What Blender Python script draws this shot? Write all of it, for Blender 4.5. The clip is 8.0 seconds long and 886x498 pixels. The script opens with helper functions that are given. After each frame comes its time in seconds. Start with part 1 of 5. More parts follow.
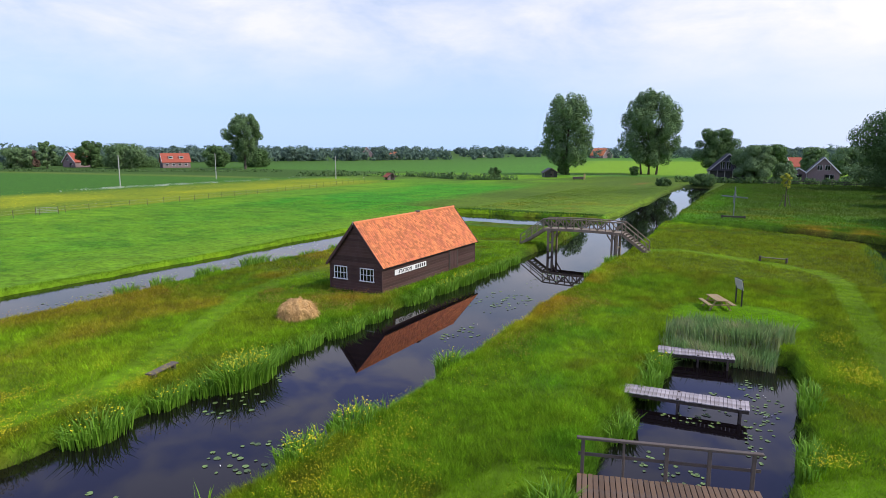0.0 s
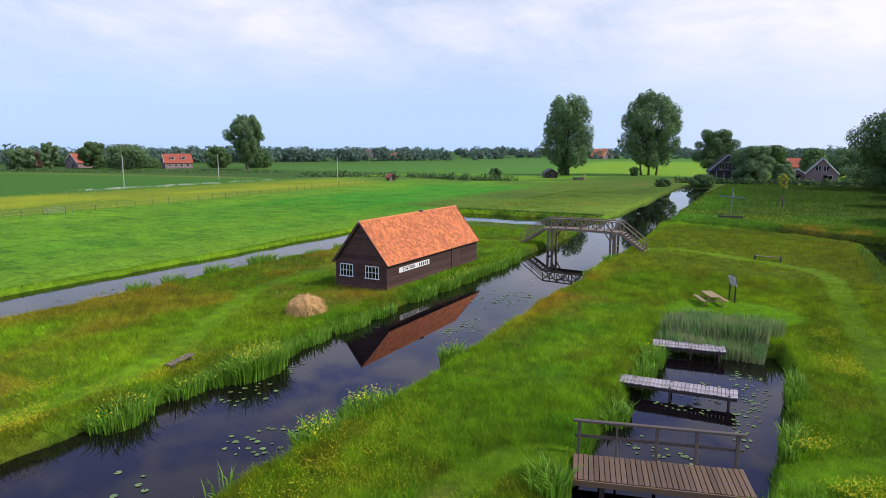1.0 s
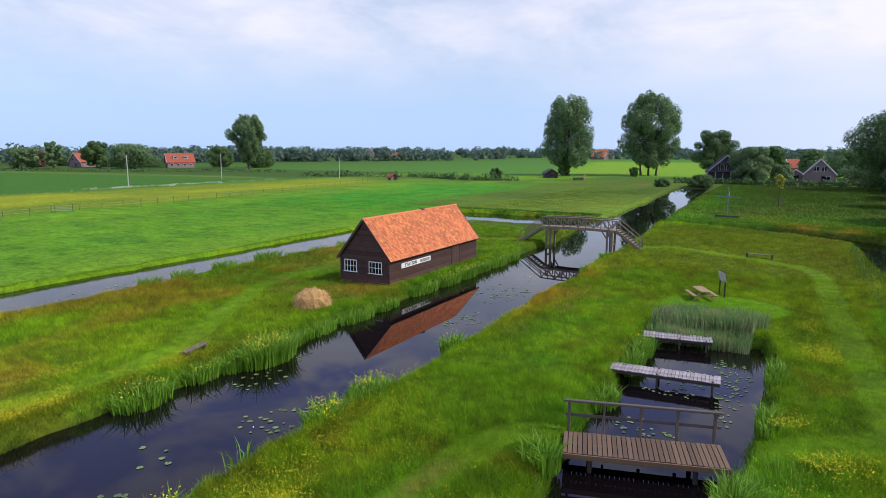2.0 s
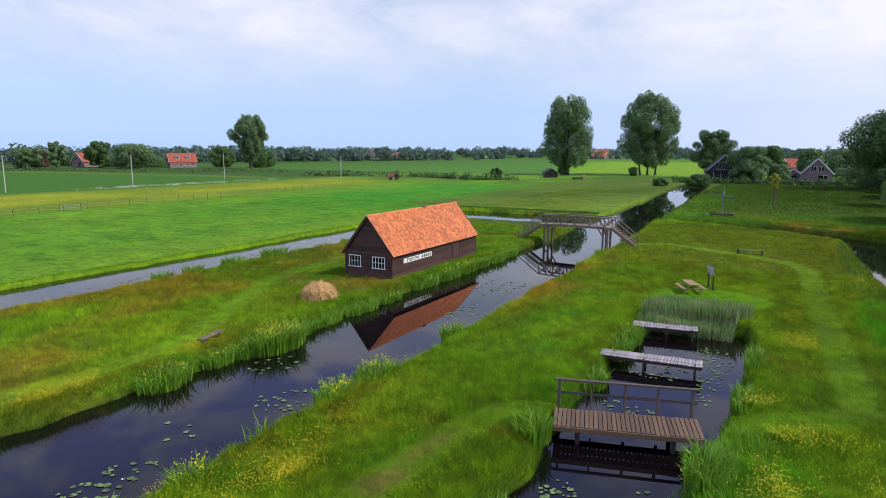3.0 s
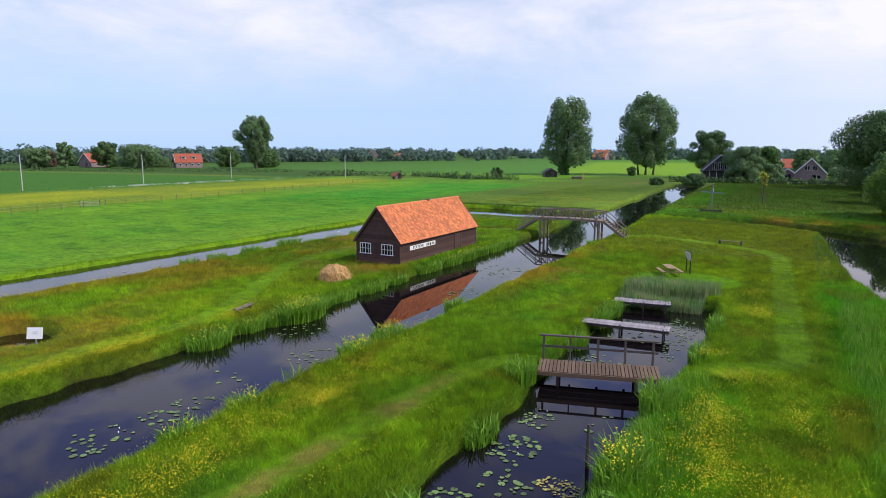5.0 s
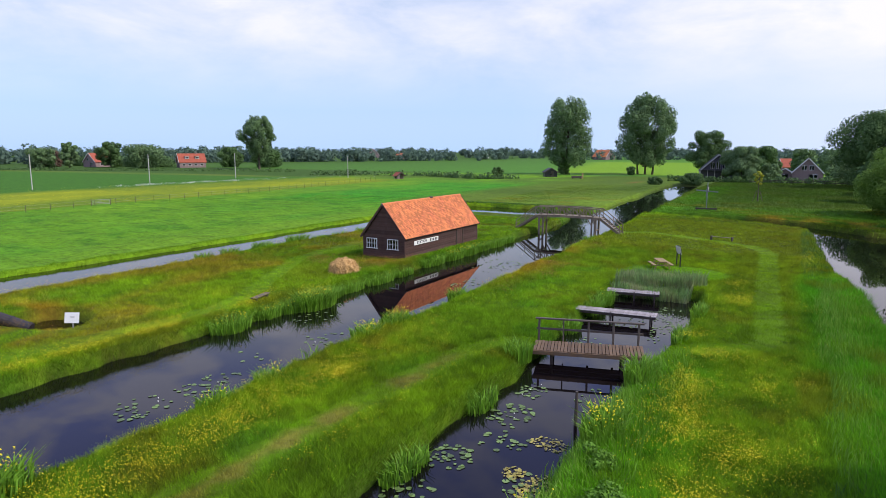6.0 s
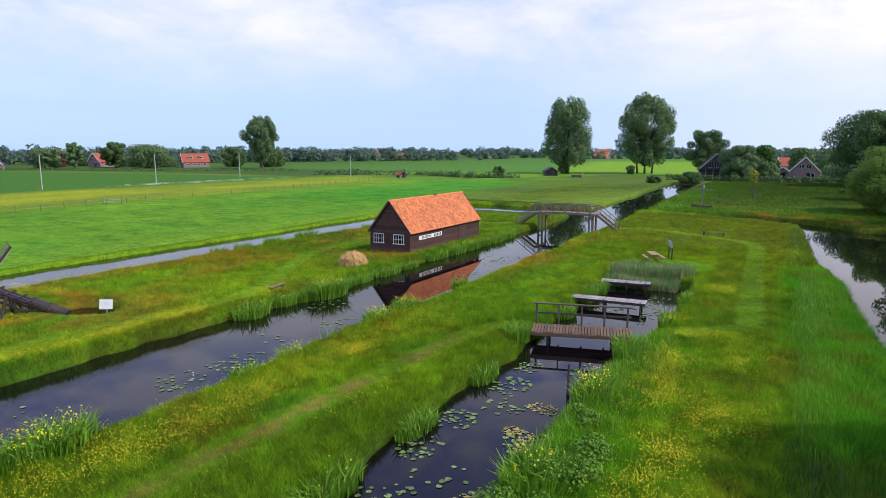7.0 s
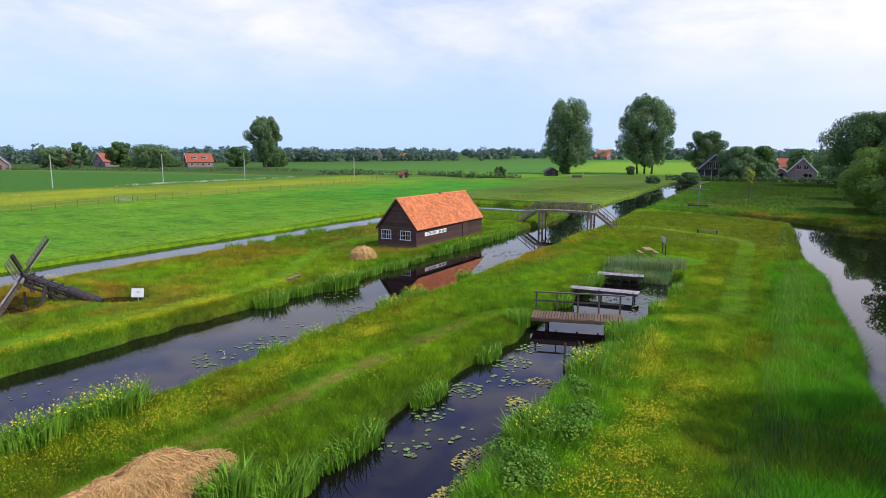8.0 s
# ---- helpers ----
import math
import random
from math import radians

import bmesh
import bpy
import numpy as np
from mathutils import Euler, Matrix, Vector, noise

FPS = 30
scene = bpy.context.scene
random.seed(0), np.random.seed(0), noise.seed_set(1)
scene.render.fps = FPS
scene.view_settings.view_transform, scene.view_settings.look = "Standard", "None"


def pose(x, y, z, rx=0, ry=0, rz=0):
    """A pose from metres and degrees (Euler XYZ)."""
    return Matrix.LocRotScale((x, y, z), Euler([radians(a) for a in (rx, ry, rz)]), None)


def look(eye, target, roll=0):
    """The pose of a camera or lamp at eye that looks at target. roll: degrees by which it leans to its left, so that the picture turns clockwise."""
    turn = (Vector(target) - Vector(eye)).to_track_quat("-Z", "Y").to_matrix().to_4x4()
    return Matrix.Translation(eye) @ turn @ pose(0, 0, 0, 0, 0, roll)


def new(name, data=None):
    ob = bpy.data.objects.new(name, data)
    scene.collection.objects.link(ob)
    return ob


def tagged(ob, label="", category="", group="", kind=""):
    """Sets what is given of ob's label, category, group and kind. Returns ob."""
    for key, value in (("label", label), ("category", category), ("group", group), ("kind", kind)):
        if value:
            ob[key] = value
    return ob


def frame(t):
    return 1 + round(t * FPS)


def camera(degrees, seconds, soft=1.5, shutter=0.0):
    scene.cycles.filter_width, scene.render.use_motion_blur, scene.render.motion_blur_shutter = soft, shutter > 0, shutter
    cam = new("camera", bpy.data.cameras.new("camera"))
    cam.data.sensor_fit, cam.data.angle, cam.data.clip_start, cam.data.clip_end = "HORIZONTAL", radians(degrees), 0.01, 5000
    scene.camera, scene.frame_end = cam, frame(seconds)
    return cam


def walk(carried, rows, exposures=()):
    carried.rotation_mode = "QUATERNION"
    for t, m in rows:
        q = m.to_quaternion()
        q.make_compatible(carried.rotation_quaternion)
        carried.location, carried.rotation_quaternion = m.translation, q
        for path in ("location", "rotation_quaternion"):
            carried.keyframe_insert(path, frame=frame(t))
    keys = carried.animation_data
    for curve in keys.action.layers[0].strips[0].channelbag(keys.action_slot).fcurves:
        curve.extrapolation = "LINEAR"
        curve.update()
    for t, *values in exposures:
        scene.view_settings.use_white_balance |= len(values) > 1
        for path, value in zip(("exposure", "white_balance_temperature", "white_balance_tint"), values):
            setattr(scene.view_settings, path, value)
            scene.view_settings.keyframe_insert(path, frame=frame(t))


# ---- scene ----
cam = camera(70.6, 8.0, soft=0.8)
PATH = [
    (0, (22.851, -32.852, 9.383), (21.89, -31.127, 9.067), -0.0),
    (0.5, (23.056, -33.435, 9.397), (22.094, -31.71, 9.082), 0.0),
    (1, (23.35, -34.066, 9.427), (22.387, -32.341, 9.113), 0.0),
    (1.5, (23.713, -34.719, 9.419), (22.749, -32.995, 9.106), 0.1),
    (3, (25.046, -37.075, 9.403), (24.079, -35.353, 9.089), 0.1),
    (3.5, (25.569, -37.992, 9.358), (24.6, -36.271, 9.045), 0.1),
    (4, (26.117, -38.96, 9.288), (25.146, -37.24, 8.975), 0.1),
    (4.5, (26.659, -40.035, 9.155), (25.688, -38.315, 8.844), 0.1),
    (6, (28.375, -43.479, 9.06), (27.4, -41.76, 8.749), 0.1),
    (6.5, (28.949, -44.718, 9.04), (27.973, -43.0, 8.729), 0.0),
    (7, (29.522, -45.937, 9.02), (28.544, -44.22, 8.708), 0.0),
    (7.5, (30.043, -47.207, 9.028), (29.065, -45.491, 8.717), 0.0),
    (8, (30.592, -48.512, 9.023), (29.611, -46.796, 8.712), 0.1),
]
walk(cam, [(t, look(eye, target, roll)) for t, eye, target, roll in PATH],
     [(0.0, .34), (1.5, .25), (3.2, .23), (4.4, .25), (6.0, .32), (8.0, .37)])


# ---- world ----
SUN_EL, SUN_AZ = 46.0, 12.0   # degrees up, degrees from +X towards +Y
world = bpy.data.worlds.new("world")
scene.world = world
world.use_nodes = True
wt = world.node_tree
wt.nodes.clear()
w_out = wt.nodes.new("ShaderNodeOutputWorld")
w_bg = wt.nodes.new("ShaderNodeBackground")
w_sky = wt.nodes.new("ShaderNodeTexSky")
w_sky.sky_type, w_sky.sun_disc = "NISHITA", False
w_sky.sun_elevation, w_sky.sun_rotation = radians(SUN_EL), radians(90 - SUN_AZ)
w_sky.air_density, w_sky.dust_density, w_sky.ozone_density = 1.0, 0.1, 3.0
w_co = wt.nodes.new("ShaderNodeTexCoord")
w_sep = wt.nodes.new("ShaderNodeSeparateXYZ")
wt.links.new(w_co.outputs["Generated"], w_sep.inputs[0])


def wmath(op, a, b=None, c=None):
    n = wt.nodes.new("ShaderNodeMath")
    n.operation = op
    for i, v in enumerate((a, b, c)):
        if v is None:
            continue
        if isinstance(v, (int, float)):
            n.inputs[i].default_value = v
        else:
            wt.links.new(v, n.inputs[i])
    return n.outputs[0]


# clouds lie on a flat layer: direction divided by its height
w_h = wmath("MAXIMUM", wmath("ADD", w_sep.outputs[2], 0.10), 0.03)
w_cu = wt.nodes.new("ShaderNodeCombineXYZ")
wt.links.new(wmath("DIVIDE", w_sep.outputs[0], w_h), w_cu.inputs[0])
wt.links.new(wmath("DIVIDE", w_sep.outputs[1], w_h), w_cu.inputs[1])
w_n = wt.nodes.new("ShaderNodeTexNoise")
w_n.inputs["Scale"].default_value, w_n.inputs["Detail"].default_value = 5.0, 6.0
w_n.inputs["Roughness"].default_value, w_n.inputs["Distortion"].default_value = 0.58, 0.25
w_sq = wt.nodes.new("ShaderNodeVectorMath")
w_sq.operation = "MULTIPLY"
w_sq.inputs[1].default_value = (1.0, 1.0, 2.6)
wt.links.new(w_co.outputs["Generated"], w_sq.inputs[0])
wt.links.new(w_sq.outputs[0], w_n.inputs["Vector"])
w_r = wt.nodes.new("ShaderNodeValToRGB")
w_r.color_ramp.elements[0].position, w_r.color_ramp.elements[1].position = 0.30, 0.66
wt.links.new(w_n.outputs["Fac"], w_r.inputs[0])
# a mottled veil above a clear blue band, whiter towards the sun's side
w_side = wmath("MULTIPLY_ADD", w_sep.outputs[0], 0.90, 0.36)
w_up = wmath("MULTIPLY", wmath("SUBTRACT", w_sep.outputs[2], 0.06), 9.0)
w_up.node.use_clamp = True
w_fac = wmath("ADD", wmath("MULTIPLY", wmath("MULTIPLY_ADD", w_r.outputs["Color"], 0.62, 0.27), w_up), wmath("MAXIMUM", w_side, 0.0))
w_fac.node.use_clamp = True
# higher up the veil gives way to separate clouds on blue
w_thin = wmath("SUBTRACT", 1.0, wmath("MULTIPLY", wmath("SUBTRACT", w_sep.outputs[2], 0.235), 9.0))
w_thin.node.use_clamp = True
w_few = wmath("MULTIPLY_ADD", w_sep.outputs[2], -1.7, 1.5)
w_few.node.use_clamp = True
w_n2 = wt.nodes.new("ShaderNodeTexNoise")
w_n2.inputs["Scale"].default_value, w_n2.inputs["Detail"].default_value = 3.6, 4.0
w_n2.inputs["Roughness"].default_value, w_n2.inputs["Distortion"].default_value = 0.5, 0.3
wt.links.new(w_cu.outputs[0], w_n2.inputs["Vector"])
w_r2 = wt.nodes.new("ShaderNodeValToRGB")
w_r2.color_ramp.elements[0].position, w_r2.color_ramp.elements[1].position = 0.44, 0.58
wt.links.new(w_n2.outputs["Fac"], w_r2.inputs[0])
w_fac = wmath("ADD", wmath("MULTIPLY", w_fac, w_thin), wmath("MULTIPLY", wmath("MULTIPLY", w_r2.outputs["Color"], w_few), wmath("MULTIPLY_ADD", w_thin, -0.75, 0.75)))
w_fac.node.use_clamp = True
w_mul = wt.nodes.new("ShaderNodeMix")
w_mul.data_type = "RGBA"
w_mul.inputs["B"].default_value = (8.0, 7.9, 9.1, 1)
wt.links.new(w_fac, w_mul.inputs["Factor"])
# pale blue haze low over the horizon
w_low = wt.nodes.new("ShaderNodeMix")
w_low.data_type = "RGBA"
w_low.inputs["B"].default_value = (4.15, 5.75, 9.0, 1)
w_hz = wmath("SUBTRACT", 1.0, wmath("MULTIPLY", w_sep.outputs[2], 3.2))
w_hz = wmath("MAXIMUM", w_hz, 0.45)
wt.links.new(w_hz, w_low.inputs["Factor"])
wt.links.new(w_sky.outputs[0], w_low.inputs["A"])
# deeper violet blue higher up
w_high = wt.nodes.new("ShaderNodeMix")
w_high.data_type = "RGBA"
w_high.inputs["B"].default_value = (3.1, 3.7, 8.8, 1)
wt.links.new(wmath("MULTIPLY_ADD", w_thin, -0.85, 0.85), w_high.inputs["Factor"])
wt.links.new(w_low.outputs["Result"], w_high.inputs["A"])
wt.links.new(w_high.outputs["Result"], w_mul.inputs["A"])
wt.links.new(w_mul.outputs["Result"], w_bg.inputs[0])
w_bg.inputs[1].default_value = 0.10
wt.links.new(w_bg.outputs[0], w_out.inputs[0])

sun = new("sun", bpy.data.lights.new("sun", "SUN"))
sun.data.energy, sun.data.angle, sun.data.color = 3.0, radians(1.2), (1.0, 0.94, 0.84)
_se, _sa = radians(SUN_EL), radians(SUN_AZ)
sun.matrix_world = look((math.cos(_se) * math.cos(_sa) * 100, math.cos(_se) * math.sin(_sa) * 100, math.sin(_se) * 100), (0, 0, 0))
scene.view_settings.exposure = 0.45


# ---- materials ----
def mat(name, col, rough=0.8, var=0.25, scale=3.0, fine=40.0, bump=0.2, metal=0.0, island=0.0, rand=0.0, tint="", spec=0.4, trans=0.0, stretch=(1, 1, 1), col2=None, tufts=None):
    """A surface with variation at two scales; col2: the colour of its stains; tint: a colour attribute that carries the colour; tufts: scale and depth of darker flecks."""
    m = bpy.data.materials.new(name)
    m.use_nodes = True
    t, b = m.node_tree, m.node_tree.nodes["Principled BSDF"]
    co = t.nodes.new("ShaderNodeTexCoord")
    mp = t.nodes.new("ShaderNodeMapping")
    mp.inputs["Scale"].default_value = stretch
    t.links.new(co.outputs["Object"], mp.inputs[0])
    n1, n2 = t.nodes.new("ShaderNodeTexNoise"), t.nodes.new("ShaderNodeTexNoise")
    n1.inputs["Scale"].default_value, n1.inputs["Detail"].default_value = scale, 4
    n2.inputs["Scale"].default_value, n2.inputs["Detail"].default_value = fine, 3
    for n in (n1, n2):
        t.links.new(mp.outputs[0], n.inputs["Vector"])
    src = None
    if tint:
        at = t.nodes.new("ShaderNodeAttribute")
        at.attribute_name = tint
        src = at.outputs["Color"]
    if col2:
        mx = t.nodes.new("ShaderNodeMix")
        mx.data_type = "RGBA"
        mx.inputs["A"].default_value, mx.inputs["B"].default_value = (*col, 1), (*col2, 1)
        rp = t.nodes.new("ShaderNodeValToRGB")
        rp.color_ramp.elements[0].position, rp.color_ramp.elements[1].position = 0.42, 0.68
        t.links.new(n1.outputs["Fac"], rp.inputs[0])
        t.links.new(rp.outputs["Color"], mx.inputs["Factor"])
        src = mx.outputs["Result"]
    hs = t.nodes.new("ShaderNodeHueSaturation")
    hs.inputs["Color"].default_value = (*col, 1)
    if src:
        t.links.new(src, hs.inputs["Color"])

    def add(a, k, prev):
        n = t.nodes.new("ShaderNodeMath")
        n.operation = "MULTIPLY_ADD"
        t.links.new(a, n.inputs[0])
        n.inputs[1].default_value = k
        if isinstance(prev, float):
            n.inputs[2].default_value = prev
        else:
            t.links.new(prev, n.inputs[2])
        return n.outputs[0]
    v = add(n1.outputs["Fac"], 2.0 * var, 1.0 - 1.6 * var - (island + rand) / 2)
    v = add(n2.outputs["Fac"], 1.2 * var, v)
    if island:
        g = t.nodes.new("ShaderNodeNewGeometry")
        v = add(g.outputs["Random Per Island"], island, v)
    if rand:
        g = t.nodes.new("ShaderNodeObjectInfo")
        v = add(g.outputs["Random"], rand, v)
    if tufts:
        n3, r3 = t.nodes.new("ShaderNodeTexNoise"), t.nodes.new("ShaderNodeValToRGB")
        n3.inputs["Scale"].default_value, n3.inputs["Detail"].default_value, n3.inputs["Roughness"].default_value = tufts[0], 5, .65
        r3.color_ramp.elements[0].position, r3.color_ramp.elements[1].position = 0.36, 0.60
        t.links.new(mp.outputs[0], n3.inputs["Vector"])
        t.links.new(n3.outputs["Fac"], r3.inputs[0])
        v = add(r3.outputs["Color"], tufts[1], add(v, 1.0, -.7 * tufts[1]))
    t.links.new(v, hs.inputs["Value"])
    t.links.new(hs.outputs[0], b.inputs["Base Color"])
    b.inputs["Roughness"].default_value, b.inputs["Metallic"].default_value = rough, metal
    b.inputs["Specular IOR Level"].default_value = spec
    if bump:
        bp = t.nodes.new("ShaderNodeBump")
        bp.inputs["Strength"].default_value, bp.inputs["Distance"].default_value = bump, 0.02
        t.links.new(n2.outputs["Fac"], bp.inputs["Height"])
        t.links.new(bp.outputs[0], b.inputs["Normal"])
    if trans:
        tr, ms = t.nodes.new("ShaderNodeBsdfTranslucent"), t.nodes.new("ShaderNodeMixShader")
        t.links.new(hs.outputs[0], tr.inputs["Color"])
        ms.inputs[0].default_value = trans
        t.links.new(b.outputs[0], ms.inputs[1])
        t.links.new(tr.outputs[0], ms.inputs[2])
        t.links.new(ms.outputs[0], t.nodes["Material Output"].inputs["Surface"])
    return m


M_GROUND = mat("turf", (.1, .2, .02), 0.95, 0.30, 0.45, 9.0, 0.5, tint="tint", spec=0.1, tufts=(1.7, .5))
M_GRASS = mat("grass_blades", (.1, .2, .02), 0.75, 0.22, 0.5, 3.0, 0, tint="tint", spec=0.12, trans=0.4, island=0.58)
M_LEAF = mat("foliage", (.155, .245, .105), 0.75, 0.22, 0.25, 1.2, 0, spec=0.06, trans=0.35, island=0.5)
M_LEAF_DARK = mat("foliage_dark", (.10, .175, .06), 0.75, 0.2, 0.25, 1.2, 0, spec=0.06, trans=0.3, island=0.3)
M_LEAF_LIME = mat("foliage_light", (.165, .275, .055), 0.75, 0.2, 0.25, 1.2, 0, spec=0.06, trans=0.4, island=0.3)
# distance haze is put into this base colour: paler and bluer than leaves
M_WOODS = mat("hazed_foliage", (.135, .205, .15), 0.9, 0.3, 0.05, 0.3, 0, spec=0.0, trans=0.4, island=0.22)
M_BARK = mat("bark", (.09, .075, .055), 0.95, 0.3, 2, 25, 0.5, stretch=(1, 1, .25))
M_TILE = mat("clay_tiles", (.68, .235, .082), 0.72, 0.28, 0.9, 30, 0.25, island=0.58, col2=(.50, .155, .065))
M_TILE_RED = mat("red_roof", (.36, .09, .05), 0.8, 0.2, 0.6, 8, 0.2)
M_BOARD = mat("tarred_boards", (.080, .040, .033), 0.75, 0.25, 2.0, 60, 0.35, rand=0.5, stretch=(1, .12, 1), col2=(.08, .045, .04))
M_WHITE = mat("white_paint", (.78, .78, .76), 0.55, 0.06, 3, 40, 0.05)
M_BLACK = mat("black_paint", (.02, .02, .022), 0.5, 0.15, 3, 40, 0.1)
M_GREYWOOD = mat("weathered_wood", (.38, .345, .33), 0.85, 0.22, 3.0, 70, 0.35, rand=0.35, stretch=(.3, 1, 1), col2=(.20, .17, .155))
M_DECK = mat("brown_planks", (.150, .092, .048), 0.85, 0.26, 3.0, 70, 0.35, rand=0.5, col2=(.115, .08, .052))
M_DARKWOOD = mat("dark_wet_wood", (.075, .06, .05), 0.8, 0.25, 3.0, 60, 0.35)
M_MILL = mat("tarred_mill_wood", (.036, .029, .029), 0.6, 0.25, 3.0, 60, 0.35, rand=0.3)
M_SAIL = mat("sail_laths", (.16, .14, .125), 0.8, 0.25, 3.0, 60, 0.3, rand=0.3)
M_RAIL = mat("grey_timber", (.125, .10, .08), 0.85, 0.25, 3.0, 60, 0.35, rand=0.25, col2=(.10, .085, .07))
M_BRIDGE = mat("bridge_timber", (.255, .205, .14), 0.85, 0.28, 2.0, 50, 0.35, rand=0.3, col2=(.17, .14, .10))
M_WINDMILL = mat("blue_grey_timber", (.17, .19, .20), 0.85, 0.2, 3.0, 50, 0.2, rand=0.2)
M_BENCH = mat("mossy_wood", (.13, .13, .06), 0.9, 0.25, 3.0, 50, 0.3)
M_PICNIC = mat("pine_wood", (.34, .25, .11), 0.8, 0.2, 3.0, 60, 0.3, rand=0.25)
M_HAY = mat("dry_reed", (.56, .36, .145), 0.95, 0.25, 2.5, 30, 0.6, island=0.5)
M_IRIS = mat("iris_leaf", (.165, .335, .026), 0.6, 0.2, 1.5, 8, 0, spec=0.25, trans=0.3, island=0.45)
M_SEDGE = mat("sedge_leaf", (.07, .165, .02), 0.6, 0.25, 0.4, 8, 0, spec=0.25, trans=0.3, island=0.5)
M_YELLOW = mat("yellow_petals", (.80, .68, .015), 0.7, 0.1, 3, 20, 0, trans=0.2, island=0.3)
M_REED = mat("reed_stems", (.20, .34, .10), 0.8, 0.25, 1, 6, 0, trans=0.3, island=0.6, col2=(.30, .32, .14))
M_PAD = mat("lily_pad", (.125, .195, .045), 0.45, 0.2, 2, 12, 0.1, rand=0.9, spec=0.5)
M_BRICK = mat("house_brick", (.26, .19, .185), 0.9, 0.2, 1, 12, 0.2)
M_SLATE = mat("dark_roof", (.05, .05, .06), 0.7, 0.2, 1, 12, 0.2)
M_POLE = mat("pole_grey", (.45, .44, .42), 0.8, 0.15, 1, 20, 0.1)
M_STEEL = mat("galvanised_steel", (.45, .46, .47), 0.45, 0.12, 3, 40, 0.05, metal=0.8)

M_GLASS = bpy.data.materials.new("window_glass")
M_GLASS.use_nodes = True
_b = M_GLASS.node_tree.nodes["Principled BSDF"]
_b.inputs["Base Color"].default_value, _b.inputs["Roughness"].default_value = (.012, .013, .016, 1), 0.06

M_WATER = bpy.data.materials.new("peat_water")
M_WATER.use_nodes = True
_t = M_WATER.node_tree
_b = _t.nodes["Principled BSDF"]
_b.inputs["Base Color"].default_value, _b.inputs["Roughness"].default_value = (.0046, .0034, .0040, 1), 0.015
_b.inputs["IOR"].default_value, _b.inputs["Specular IOR Level"].default_value = 1.33, 0.5
_co, _n, _bp = _t.nodes.new("ShaderNodeTexCoord"), _t.nodes.new("ShaderNodeTexNoise"), _t.nodes.new("ShaderNodeBump")
_n.inputs["Scale"].default_value, _n.inputs["Detail"].default_value = 2.2, 3
_bp.inputs["Strength"].default_value, _bp.inputs["Distance"].default_value = 0.018, 0.02
_t.links.new(_co.outputs["Object"], _n.inputs["Vector"])
_t.links.new(_n.outputs["Fac"], _bp.inputs["Height"])
_t.links.new(_bp.outputs[0], _b.inputs["Normal"])


# ---- mesh helpers ----
def mesh_np(name, verts, faces, material, tint=None, smooth=False):
    """A mesh from arrays: verts n x 3, faces m x k (all of k corners)."""
    me = bpy.data.meshes.new(name)
    verts, faces = np.asarray(verts, np.float32), np.asarray(faces, np.int32)
    m, k = faces.shape
    me.vertices.add(len(verts))
    me.vertices.foreach_set("co", verts.ravel())
    me.loops.add(m * k)
    me.loops.foreach_set("vertex_index", faces.ravel())
    me.polygons.add(m)
    me.polygons.foreach_set("loop_start", np.arange(m, dtype=np.int32) * k)
    if smooth:
        me.polygons.foreach_set("use_smooth", np.ones(m, bool))
    me.update(calc_edges=True)
    me.materials.append(material)
    if tint is not None:
        a = me.attributes.new("tint", "FLOAT_COLOR", "POINT")
        a.data.foreach_set("color", np.c_[tint, np.ones(len(tint))].astype(np.float32).ravel())
    return me


def part(name, bm, material, parent=None, label=""):
    """A bmesh as one mesh object under a thing or a part."""
    me = bpy.data.meshes.new(name)
    bm.to_mesh(me)
    bm.free()
    me.materials.append(material)
    ob = new(name, me)
    if parent:
        ob.parent = parent
    if label:
        ob["label"] = label
    return ob


def piece(name, me, parent, m=None, label=""):
    ob = new(name, me)
    ob.parent = parent
    if m is not None:
        ob.matrix_basis = m
    if label:
        ob["label"] = label
    return ob


def empty(name, m, label, category, group="", kind=""):
    ob = new(name)
    ob.empty_display_size = 0.2
    ob.matrix_basis = m
    return tagged(ob, label, category, group, kind)


def add_box(bm, size, m, bevel=0.0):
    """A box of that size about the pose m, with its edges broken."""
    r = bmesh.ops.create_cube(bm, size=1.0)
    bmesh.ops.transform(bm, matrix=m @ Matrix.Diagonal((*size, 1)), verts=r["verts"])
    if bevel:
        es = list({e for v in r["verts"] for e in v.link_edges})
        bmesh.ops.bevel(bm, geom=es, offset=bevel, segments=1, affect="EDGES")


def box(size, m, bevel=0.008):
    bm = bmesh.new()
    add_box(bm, size, m, bevel)
    return bm


def beam_m(a, b, up=(0, 0, 1)):
    """The pose at the middle of a-b with its x axis along it, and the length."""
    a, b = Vector(a), Vector(b)
    x = (b - a).normalized()
    y = Vector(up).cross(x)
    y = y.normalized() if y.length > 1e-4 else Vector((0, 1, 0))
    z = x.cross(y)
    m = Matrix((x, y, z)).transposed().to_4x4()
    m.translation = (a + b) / 2
    return m, (b - a).length


def beam(a, b, w, h, bevel=0.006):
    m, l = beam_m(a, b)
    return box((l, w, h), m, bevel)


